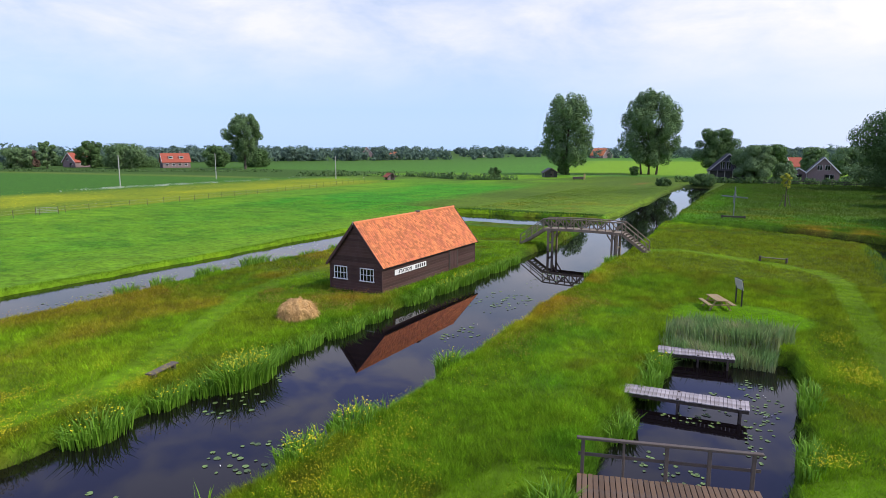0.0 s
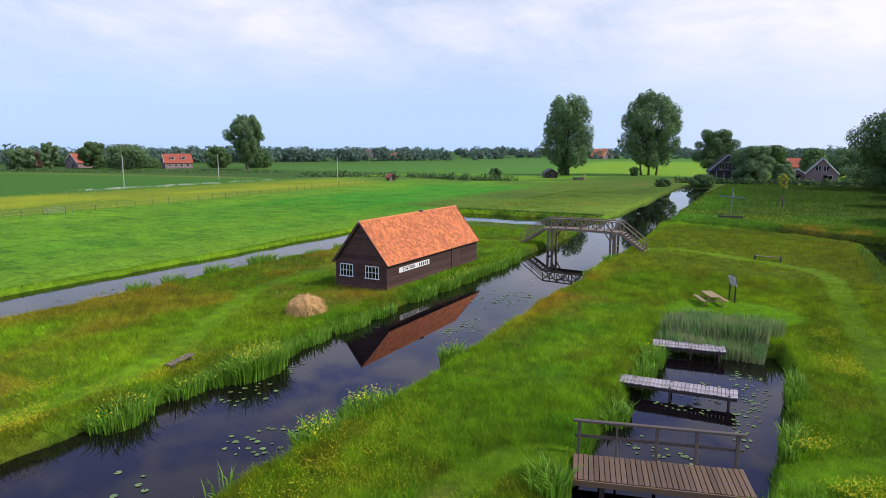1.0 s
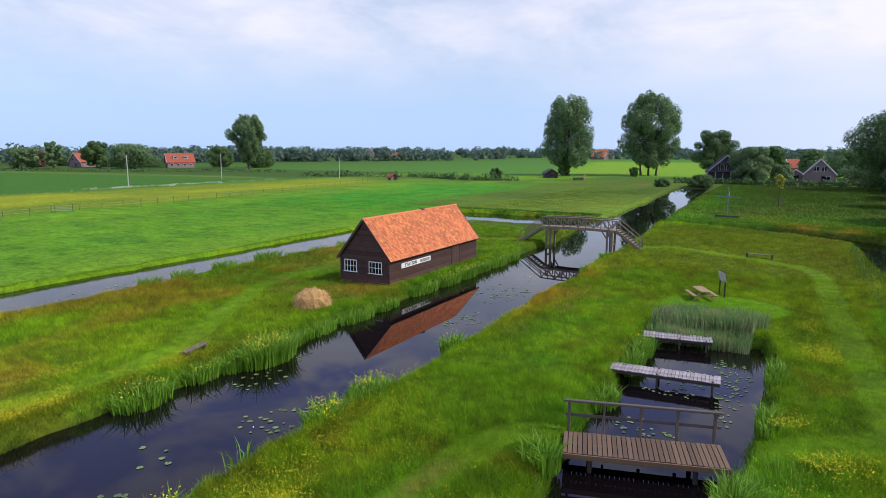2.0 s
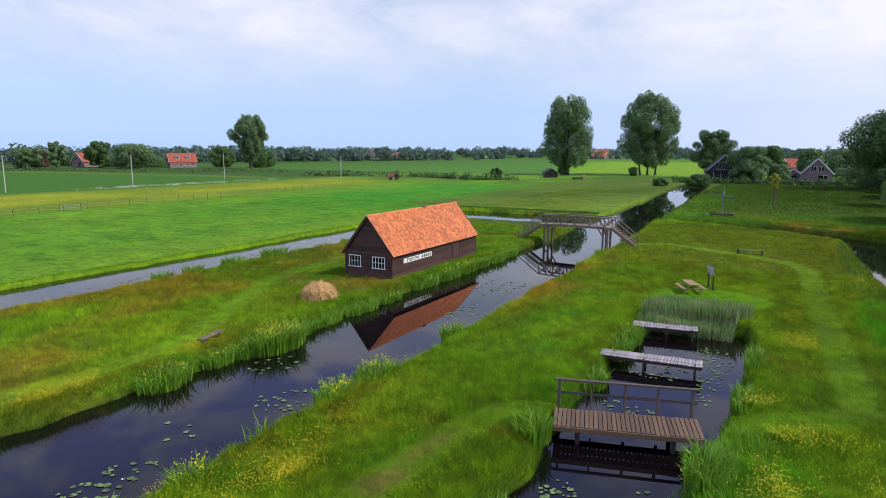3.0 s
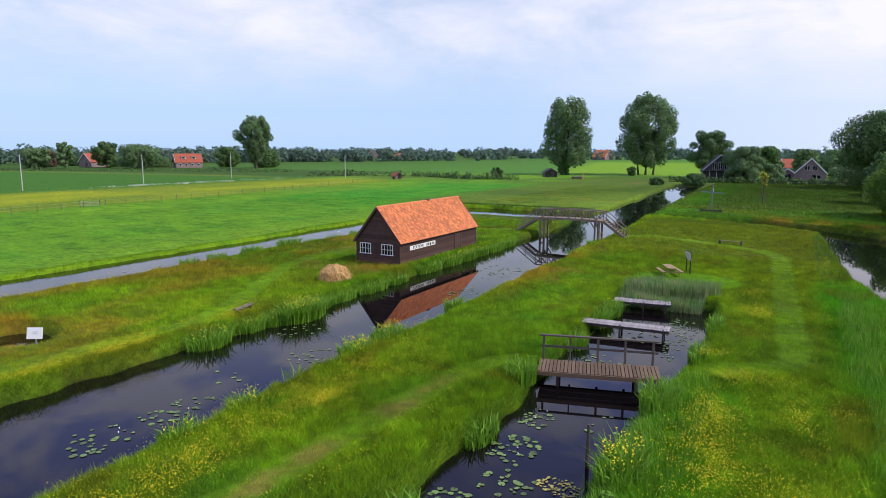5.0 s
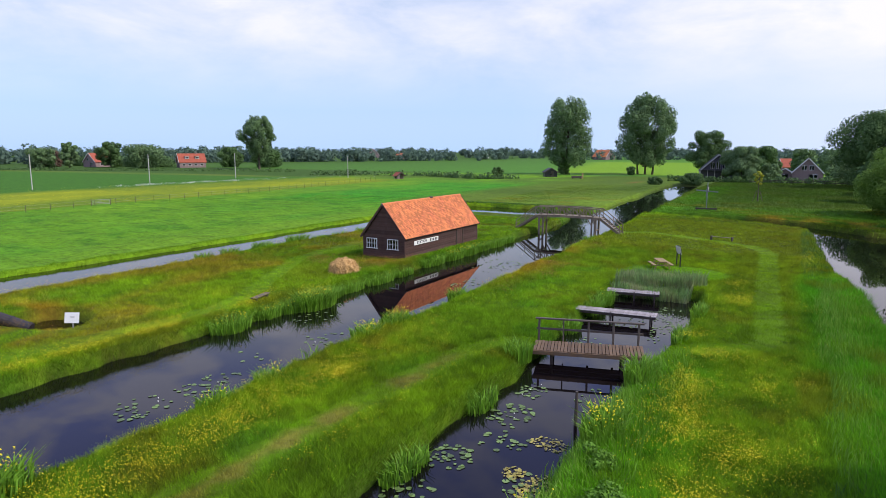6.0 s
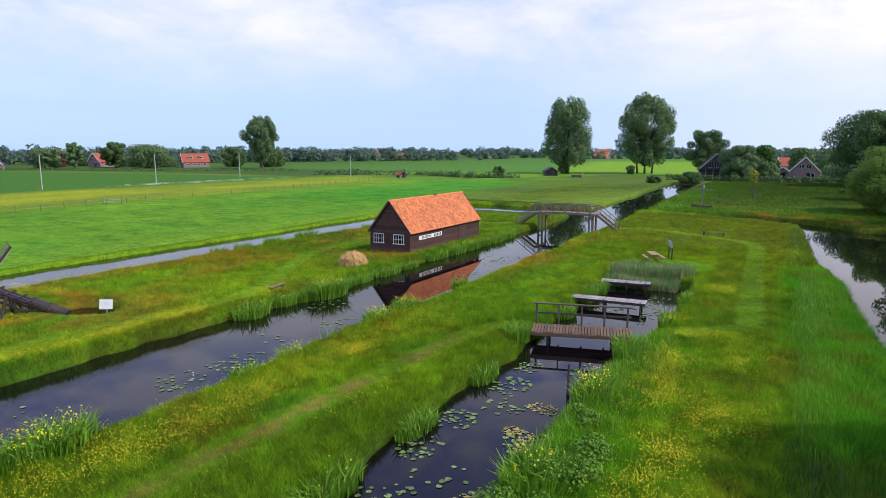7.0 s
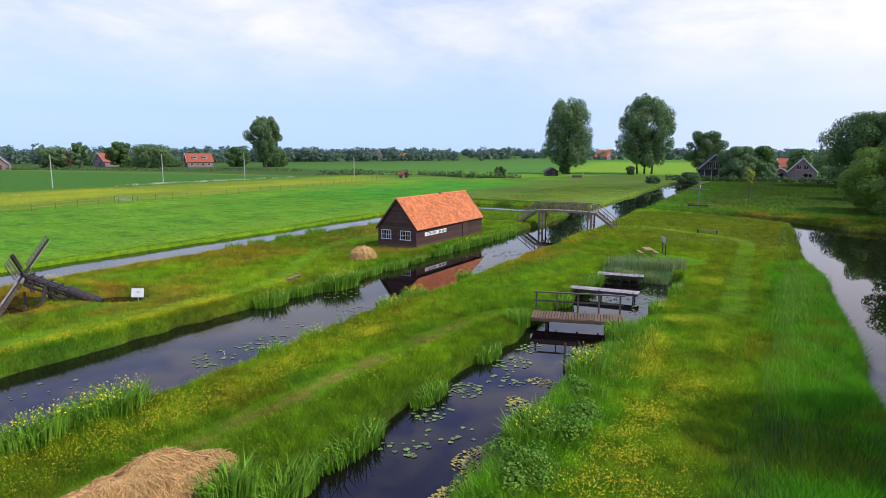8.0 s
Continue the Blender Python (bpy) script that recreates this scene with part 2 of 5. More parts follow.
def tube_rings(path, radii, n=8):
    """Verts and quads of a tapered tube along a path."""
    vs, fs = [], []
    for i, (p, r) in enumerate(zip(path, radii)):
        d = (Vector(path[min(i + 1, len(path) - 1)]) - Vector(path[max(i - 1, 0)])).normalized()
        u = d.orthogonal().normalized()
        w = d.cross(u)
        for j in range(n):
            a = 2 * math.pi * j / n
            vs.append(Vector(p) + (u * math.cos(a) + w * math.sin(a)) * r)
        if i:
            for j in range(n):
                k = (j + 1) % n
                fs.append(((i - 1) * n + j, (i - 1) * n + k, i * n + k, i * n + j))
    return vs, fs


def tube(path, radii, n=8):
    vs, fs = tube_rings(path, radii, n)
    bm = bmesh.new()
    bv = [bm.verts.new(v) for v in vs]
    for f in fs:
        bm.faces.new([bv[i] for i in f])
    bm.faces.new(list(reversed(bv[:n])))
    bm.faces.new(bv[-n:])
    return bm


# ---- the lie of the land ----
WATER_Z = -0.5
_g = np.random.RandomState(7)
LATT = _g.rand(256, 256)


def vnoise(x, y, s):
    """Smooth value noise from 0 to 1 at a cell size of s metres."""
    u, v = np.asarray(x, float) / s + 100.3, np.asarray(y, float) / s + 57.7
    i, j = np.floor(u).astype(int), np.floor(v).astype(int)
    fu, fv = u - i, v - j
    fu, fv = fu * fu * (3 - 2 * fu), fv * fv * (3 - 2 * fv)
    a, b = LATT[i % 256, j % 256], LATT[(i + 1) % 256, j % 256]
    c, d = LATT[i % 256, (j + 1) % 256], LATT[(i + 1) % 256, (j + 1) % 256]
    return (a * (1 - fu) + b * fu) * (1 - fv) + (c * (1 - fu) + d * fu) * fv


def step(a, b, x):
    t = np.clip((np.asarray(x, float) - a) / (b - a), 0, 1)
    return t * t * (3 - 2 * t)


def seg_dist(x, y, pts):
    """Distance to a line of points."""
    best = np.full(np.shape(x), 1e9)
    for (ax, ay), (bx, by) in zip(pts, pts[1:]):
        dx, dy = bx - ax, by - ay
        t = np.clip(((x - ax) * dx + (y - ay) * dy) / (dx * dx + dy * dy), 0, 1)
        best = np.minimum(best, np.hypot(x - ax - t * dx, y - ay - t * dy))
    return best


def wet(x, y):
    """How far inside a stretch of water (x, y) lies, in metres; negative on land."""
    x, y = np.asarray(x, float), np.asarray(y, float)
    rag = (vnoise(x, y, 1.3) - 0.5) * 0.5 + (vnoise(x, y, 5.0) - 0.5) * 0.7
    xl = np.interp(y, [-60, 30, 45, 65, 100, 138], [2.0, 1.8, 0.6, 0.1, -1.0, -2.8])
    xr = np.interp(y, [-60, 0, 25, 60, 95, 138], [10.3, 10.2, 9.7, 8.7, 7.2, 5.4])
    d = np.minimum(np.minimum(x - xl, xr - x), 140 - y)
    d = np.maximum(d, np.minimum(np.minimum(x + 23.2, -14.9 - x), 53.5 - y))
    d = np.maximum(d, np.minimum(np.minimum(y - 42.2, 53.4 - y), np.minimum(x + 23.2, 3 - x)))
    d = np.maximum(d, np.minimum(np.minimum(x - np.interp(y, [-20, -14], [18.4, 17.75]), np.interp(y, [-60, -18, -12, -7, -3, 0], [23.6, 23.1, 23.4, 23.6, 23.5, 23.1]) - x), -1.2 - y))
    xe = np.interp(y, [-80, -29, -22, -6, 4, 11, 26, 39], [35.5, 35.0, 33.4, 32.7, 32.3, 31.2, 30.6, 29.8])
    # unseen east bank, added as footing for the shading alder
    xf = np.interp(y, [-80, -4, 6], [37.4, 37.4, 90])
    d = np.maximum(d, np.minimum(np.minimum(x - xe, xf - x), np.interp(x, [30, 36, 60], [41.5, 40, 37]) - y))
    d = np.maximum(d, 2.3 - seg_dist(x, y, [(9, 54), (18, 51.0), (26, 47.5), (33, 41)]))
    d = np.maximum(d, 1.55 - np.hypot((x + 6.3) / 1.4, y + 25.4))
    d = np.maximum(d, 2.0 - np.hypot((x + 9.3) / 1.3, y + 31.0))
    return d + rag


PATH_MOWN = [[(14.9, -70), (14.9, -30.9), (15.3, -24), (15.6, -19.9), (16.4, -17.2), (18.2, -16.6)],
             [(22.8, -15.4), (24.6, -13.9), (27.3, -11.9), (27.75, -10.6), (27.6, -8), (27.2, 0), (26.7, 12), (26.4, 19.5), (25.4, 22), (21.9, 24.6), (13.7, 28.4), (11.5, 26.3)],
             [(-1.4, -45), (-1.3, -31), (-.7, -25), (-.1, -21.3), (-0.8, -18), (-2.4, -14.2), (-5.3, -9), (-8, -4.3), (-9.2, 1.7), (-9, 12), (-8, 24), (-2, 26)]]


def mown(x, y):
    """1 on the mown strips."""
    d = np.minimum.reduce([seg_dist(x, y, p) for p in PATH_MOWN])
    lawn = np.hypot((x - 20.8) / 4.0, (y - 5.2) / 3.2)
    return np.maximum(1 - step(0.62, 0.92, d + (vnoise(x, y, 0.8) - .5) * .35), 1 - step(0.88, 1.0, lawn))


def height(x, y):
    d = wet(x, y)
    land = 0.10 * (vnoise(x, y, 6) - .5) + 0.05 * (vnoise(x, y, 1.1) - .5)
    far = step(60, 300, np.hypot(x, y))
    land = land * (1 - far) + .12 * (1 - step(.2, 3.0, -d))
    land = land - .24 * step(-28, -23.4, x) * (1 - step(-22.8, -21, x)) * (1 - step(50, 56, y))
    land = land - .28 * step(35, 40, y) * (1 - step(44, 46, y)) * step(-18, -15, x) * (1 - step(-1, 1.5, x))
    return land - 1.35 * step(-0.45, 0.65, d)


def mix(a, b, f):
    return a * (1 - f[:, None]) + np.asarray(b) * f[:, None]


def tint_at(x, y):
    """The plants' colour by place: pasture, flowering field, rough meadow, mown strips, sorrel; cloud shade is tinted
    in on the east.
    """
    x, y = np.asarray(x, float).ravel(), np.asarray(y, float).ravel()
    n1, n2, n3 = vnoise(x, y, 9), vnoise(x, y, 2.6), vnoise(x, y, 30)
    c = np.tile(np.array([.110, .165, .011]), (len(x), 1))
    c = mix(c, (.145, .195, .010), step(.35, .8, n1) * .8)
    c = mix(c, (.070, .145, .012), step(.5, .85, n2) * .7)
    # sorrel and dry stalks on the shed's strip
    isl = step(-16.5, -14.5, x) * (1 - step(-1.0, 1.0, x)) * (1 - step(18, 40, y))
    c = mix(c, (.25, .15, .02), isl * step(.40, .75, vnoise(x, y, 4.5) * .6 + n2 * .4) * np.where((x < -7) | (y < -21), .75, .22))
    c = mix(c, (.30, .13, .022), np.exp(-((np.hypot(x + 7.6, y + 28) - 3.4) / 1.7) ** 2) * step(.3, .6, vnoise(x, y, 1.9)) * .8)
    c = mix(c, (.24, .13, .02), np.exp(-((x + 2.2) / 3.2) ** 2 - ((y + 1.6) / 1.7) ** 2) * step(.15, .45, n2) * .95)
    c = mix(c, (.25, .14, .02), np.exp(-((x - 10.6) / 1.3) ** 2 - ((y - 5) / 9) ** 2) * step(.25, .6, n2) * .95)
    # olive for a cloud's shade, painted into the eastern meadow (x > 22)
    c = mix(c, (.118, .150, .011), step(22, 26, x) * step(-6, 6, y) * (1 - step(46, 50, y)) * .8)
    c = mix(c, (.100, .112, .012), step(9, 22, y) * (1 - step(46, 50, y)) * step(9.5, 11, x) * .75)
    # lush tall growth by the wide water
    lush = step(28.2, 30.2, x + 1.6 * (n1 - .5) - np.clip((-12 - y) * .14, 0, .9)) * (1 - step(4, 12, y)) * (1 - step(36, 40, x))
    c = mix(c, (.072, .190, .012), lush)
    c = mix(c, (.058, .165, .012), lush * step(.4, .7, n2) * .7)
    c = c * (1 - .04 * (1 - step(3, 5, x)))[:, None]
    c = mix(c, (.08, .19, .012), step(22.4, 23.2, x) * (1 - step(25, 27.5, x)) * (1 - step(-18, -15, y)) * .8)
    # pasture over the ditch
    past = 1 - step(-24.5, -23.0, x)
    p = mix(np.tile(np.array([.118, .215, .016]), (len(x), 1)), (.15, .245, .017), step(.35, .75, n3))
    p = mix(p, (.08, .20, .016), step(.45, .8, n1) * .5)
    p = mix(p, (.035, .20, .012), step(35, 55, y) * (1 - step(110, 125, y)) * step(-66, -58, x) * .8)
    p = mix(p, (.040, .125, .012), step(.52, .75, vnoise(x * .7, y * 1.6, 2.1)) * .35 + step(.60, .72, vnoise(x, y, .95)) * .3)
    p = p * (.58 + .24 * vnoise(x * .8, y * 1.5, 1.7) + .12 * vnoise(x, y, 5.5))[:, None]
    p = mix(p, (.10, .17, .014), step(.55, .8, vnoise(x * 1.1, y * .6 + x * .1, 3.4)) * .35)
    p = mix(p, (.12, .17, .02), (1 - step(2, 9, -23.5 - x)) * .5)
    c = mix(c, p, past)
    yel = (1 - step(-75.5, -73, x + (y - 30) * .06)) * step(-118.5, -116, x) * (1 - step(112, 132, y))
    c = mix(c, (.092, .12, .014), yel)
    c = mix(c, (.29, .245, .010), yel * (.25 + .75 * step(.34, .66, vnoise(x, y, 14) * .5 + vnoise(x * 1.5, y * .2, 3) * .5)) * (.40 + .60 * step(82, 92, -x)) * .62)
    far_w = 1 - step(-118.5, -116, x)
    c = mix(c, (.040, .094, .014), far_w)
    c = c * np.where((x > 10) & (x < 29), 1 + .16 * step(-10, 0, y) * (1 - step(40, 46, y)), 1)[:, None] ** np.array([1.0, .25, 0])
    c = mix(c, (.13, .12, .035), far_w * np.exp(-(seg_dist(x, y, [(-330, 90), (-266, 104), (-187, 114), (-138, 119.4)]) / 3.5) ** 2) * .9)
    c = mix(c, (.040, .060, .018), far_w * step(2, 8, seg_dist(x, y, [(-330, 90), (-266, 104), (-187, 114), (-138, 119.4)])) * step(104, 110, y - (x + 266) * .12) * .8)
    # beyond the cross ditch
    nb = step(54, 58, y) * step(-40, -30, x)
    c = mix(c, (.080, .105, .016), nb * (1 - step(8, 10, x)))
    e = step(53, 57, y + np.clip(x - 12, 0, 30) * .4) * step(8, 10, x)
    c = mix(c, (.052, .096, .013), e)
    c = mix(c, (.060, .074, .018), e * step(12, 17, x) * step(62, 70, y) * (.4 + .6 * step(.4, .7, n1)))
    c = mix(c, (.062, .135, .012), e * (1 - step(11, 15, x)) * .7)
    c = mix(c, (.26, .12, .025), e * np.exp(-((y + (x - 18) * .45 - 55.5) / 3.2) ** 2) * step(21, 26, x) * step(.2, .5, n2) * .85)
    c = mix(c, (.040, .062, .014), nb * step(.35, .75, vnoise(x, y, 17) * .6 + vnoise(x, y, 6) * .4) * .55)
    band = step(118, 140, y) * (1 - step(165, 190, y)) * step(-130, -110, x)
    c = mix(c, (.062, .082, .022), band * .8 * step(.3, .6, n1))
    c = mix(c, (.15, .075, .04), np.exp(-(seg_dist(x, y, [(-21, 149.5), (-15, 145), (-9, 139)]) / 1.1) ** 2) * .8)
    f = step(180, 195, y) * step(-400, -60, x)
    c = mix(c, (.060, .125, .026), f)
    lf = step(205, 212, y) * step(-68, -55, x - (y - 205) * -.22) * (1 - step(40, 60, x)) * (1 - step(470, 500, y))
    c = mix(c, (.135, .20, .018), lf)
    mw = mown(x, y) * step(-11, -8, x)
    lawn = 1 - step(0.8, 1.0, np.hypot((x - 20.8) / 4.0, (y - 5.2) / 3.2))
    c = mix(c, (.125, .195, .006), mw * .6)
    trod = mw * (1 - step(.05, .6, seg_dist(x, y, PATH_MOWN[0]) + (vnoise(x, y, .7) - .5) * .55)) * step(.12, .5, n2) * (1 - step(-22, -18, y))
    c = mix(c, (.21, .148, .045), trod * .85)
    # tussocks: paler, yellower and darker tufts at three sizes
    tuft = vnoise(x, y, .9) * .4 + vnoise(x, y, 3.1) * .35 + vnoise(x, y, 11) * .35 - .55
    near = (1 - step(60, 110, y)) * step(-24, -22, x) * (1 - lawn)
    c = c * np.array([1.26, 1.59, .8]) * (1 - .20 * step(23.5, 25, x) * (1 - step(14, 30, y)) - .1 * step(14.8, 15.6, x) * (1 - step(18, 19, x)) * (1 - step(-22, -17, y)) + near * (.27 - .24 * step(9, 11, x) * (1 - step(17, 19, x)) * (1 - step(-25, -19, y))) + .95 * np.clip(tuft, -.5, .6) * near)[:, None]
    c = mix(c, (.19, .19, .012), near * (1 - mw) * step(.56, .74, vnoise(x + 31, y, 4.2) * .55 + vnoise(x, y + 17, 1.3) * .45) * .55)
    c = mix(c, (.185, .40, .004), lawn)
    strip = np.maximum.reduce([step(10.4, 11, x) * (1 - step(13.4, 14.4, x)) * (1 - step(-22, -12, y)), step(24.2, 25.2, x) * (1 - step(28.6, 29.8, x)) * (1 - step(-8, 4, y)) * .9, step(-.6, .2, x) * (1 - step(1.6, 2, x)) * (1 - step(-18, -14, y))])
    c = mix(c, (.40, .35, .012), strip * (1 - mw) * step(.50, .66, vnoise(x + 3, y, 2.7) * .5 + vnoise(x, y, .9) * .5) * .16)
    wetg = step(.0, .3, wet(x, y))
    return mix(c, (.03, .026, .018), wetg)


def spaced(a, b, s, far, grow=1.35):
    inner = list(np.arange(a, b + s * .5, s))
    lo, hi, d = a, b, s
    while hi < far:
        d *= grow
        hi += d
        lo -= d
        inner = [lo] + inner + [hi]
    return np.array(inner)


def ground_tint_at(x, y):
    """The ground itself: the plants' colour, multiplied darker where tall grass stands."""
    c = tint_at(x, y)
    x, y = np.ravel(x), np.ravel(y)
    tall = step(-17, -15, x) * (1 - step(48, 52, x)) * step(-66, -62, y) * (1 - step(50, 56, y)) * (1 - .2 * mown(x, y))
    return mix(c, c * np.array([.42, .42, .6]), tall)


def ground_sheet():
    xs, ys = spaced(-78, 42, .42, 2600), spaced(-60, 58, .4, 2600, 1.12)
    X, Y = np.meshgrid(xs, ys, indexing="ij")
    Z = height(X, Y)
    v = np.c_[X.ravel(), Y.ravel(), Z.ravel()]
    nx, ny = len(xs), len(ys)
    i, j = np.meshgrid(np.arange(nx - 1), np.arange(ny - 1), indexing="ij")
    a = (i * ny + j).ravel()
    me = mesh_np("ground", v, np.c_[a, a + ny, a + ny + 1, a + 1], M_GROUND, ground_tint_at(X, Y), True)
    return tagged(new("ground", me), "flat green polder meadow with mown paths and ditches", "ground", kind="structure")


ground_sheet()
bm = bmesh.new()
bmesh.ops.create_grid(bm, x_segments=8, y_segments=8, size=1)
bmesh.ops.transform(bm, matrix=Matrix.Translation((20, 30, WATER_Z)) @ Matrix.Diagonal((60, 115, 1, 1)), verts=bm.verts)
tagged(part("water", bm, M_WATER), "still dark peaty canal water mirroring the sky", "water", kind="structure")


# ---- trees ----
def leaf_cloud(centres, radii, n, size, seed, flat=0.8):
    """Verts and quads of n bent leaf clumps over blobs, thick at their skin."""
    r = np.random.RandomState(seed)
    centres, radii = np.asarray(centres, float), np.asarray(radii, float)
    k = r.choice(len(centres), n, p=radii ** 2 / np.sum(radii ** 2))
    d = r.normal(size=(n, 3))
    d /= np.linalg.norm(d, axis=1)[:, None]
    rr = radii[k] * (0.55 + 0.5 * r.rand(n) ** 0.6)
    c = centres[k] + d * rr[:, None] * np.array([1, 1, flat])
    nrm = d + r.normal(size=(n, 3)) * .30 + np.array([0, 0, .2])
    nrm /= np.linalg.norm(nrm, axis=1)[:, None]
    u = np.cross(nrm, r.normal(size=(n, 3)))
    u /= np.linalg.norm(u, axis=1)[:, None]
    w = np.cross(nrm, u)
    s = size * (0.55 + 0.9 * r.rand(n))[:, None]
    v = np.empty((n, 4, 3))
    v[:, 0], v[:, 1] = c - u * s - w * s * .35, c - u * s * .1 - w * s * .75 - nrm * s * .25
    v[:, 2], v[:, 3] = c + u * s, c + u * s * .05 + w * s * .7 - nrm * s * .2
    return v.reshape(-1, 3), np.arange(n * 4).reshape(n, 4)


def tree(name, x, y, h, width, label, leaf, seed, n=3500, size=.5, clear=.16, shape="oval", blobs=40, trunks=1, lean=0.0, puff=1.0, flat=.8):
    """A tapered trunk with limbs and an uneven crown of leaf clumps."""
    r = random.Random(seed)
    ob = empty(name, pose(x, y, float(height(np.array([x]), np.array([y]))[0]) - .05), label, "tree")
    vs, fs = [], []

    def grow(path, radii, k=7):
        v, f = tube_rings(path, radii, k)
        o = len(vs)
        vs.extend(v)
        fs.extend([tuple(i + o for i in q) for q in f])
    cs, rs = [], []
    base = h * clear
    for i in range(blobs):
        f = (i + .5) / blobs
        z = base + (h - base) * (.06 + .90 * f)
        if shape == "oval":
            env = math.sin(math.pi * (.12 + .80 * f)) ** .7
        elif shape == "round":
            env = math.sin(math.pi * (.2 + .72 * f)) ** .5
        elif shape == "vase":
            env = (.30 + .70 * min(1, f * 1.8)) * math.sin(math.pi * (.35 + .6 * f)) ** .5
        else:
            env = (1 - f) ** .5 * .9 + .12
        a = i * 2.4 + r.uniform(-.5, .5)
        q = width / 2 * env * r.uniform(.30, .92)
        rad = width * puff * r.uniform(.11, .19) * (.65 + .35 * env)
        cs.append((q * math.cos(a) + lean * z, q * math.sin(a), min(z, h - rad * .7)))
        rs.append(rad)
    for k in range(trunks):
        ox = (k - (trunks - 1) / 2) * width * .12
        tr = max(.12, h * .016) / trunks ** .4
        top = h * .82
        path = [(ox * (1 + .8 * s) + lean * top * s + r.uniform(-.02, .02) * h * s, r.uniform(-.015, .015) * h * s, top * s) for s in (0, .12, .3, .5, .75, 1)]
        grow(path, [tr * 1.5, tr, tr * .85, tr * .65, tr * .4, tr * .12], 9)
    for c, rad in list(zip(cs, rs))[::2]:
        z0 = max(base * .8, c[2] - width * .35)
        st = (lean * z0, 0, z0)
        md = ((st[0] + c[0]) / 2, (st[1] + c[1]) / 2, z0 + (c[2] - z0) * .4)
        b = max(.05, h * .005)
        grow([st, md, c], [b, b * .7, b * .25], 5)
    me = mesh_np("trunk", np.array([tuple(v) for v in vs]), np.array(fs), M_BARK, None, True)
    piece("trunk", me, ob)
    if size > .38:
        n, size = int(n * 3.0), size * .5
    v, f = leaf_cloud(cs, rs, n, size, seed, flat)
    piece("crown", mesh_np("crown", v, f, leaf), ob)
    return ob


tree("poplar", -50.6, 193, 28.6, 21, "tall poplar with a grey-green crown over pasture", M_LEAF, 3, 24000, .31, .11, blobs=74, puff=.72, flat=1.3)
tree("poplar", -24.4, 209, 30, 23, "broad poplar with several stems beside the pasture", M_LEAF, 4, 30000, .32, .11, blobs=84, trunks=3, puff=.70, flat=1.3)
tree("poplar", -201, 179.5, 25.3, 20, "tall poplar above a dark hedge", M_LEAF, 5, 20000, .30, .2, "vase", blobs=76, puff=.66, flat=1.2)
tree("oak", 0.4, 192, 16, 13, "rounded dark oak behind the timber house", M_LEAF_DARK, 6, 18000, .23, .15, "round")
tree("maple", 13.2, 163, 10.4, 11.8, "wide spreading maple between the houses", M_LEAF, 7, 22000, .22, .10, "round")
tree("willow", 44, 47, 13.5, 12, "light green willow on the water's edge", M_LEAF_LIME, 8, 26000, .15, .03, "round", 61)
tree("alder", 50, 60, 13, 12, "dark alder on the wooded bank", M_LEAF_DARK, 9, 11000, .24, .04, "round", 51)
tree("oak", 45.5, 146, 18.8, 23, "tall dark oak over the wooded bank", M_LEAF_DARK, 10, 60000, .21, .06, "round", 61)
tree("oak", 62, 120, 21, 22, "tall dark oak in a row of trees", M_LEAF_DARK, 11, 16000, .38, .06, "round", 57)
tree("willow", 41.6, 65, 9.6, 12.5, "bushy light green willow at the garden's edge", M_LEAF_LIME, 12, 46000, .125, .03, "round", 40)
tree("alder", 42, 92, 9, 10, "bushy alder at the garden's edge", M_LEAF_DARK, 13, 3500, .38, .03, "round", 40)


# out of view: added so that its crown shades the sedge and meadow
tree("alder", 40.9, -24.6, 12.5, 8.5, "unseen alder added to shade the waterside sedge", M_LEAF_DARK, 14, 5200, .24, .2, "round", 51)


# ---- the shed ----
SL, SW, EZ, RZ = 13.55, 4.2, 1.88, 4.46


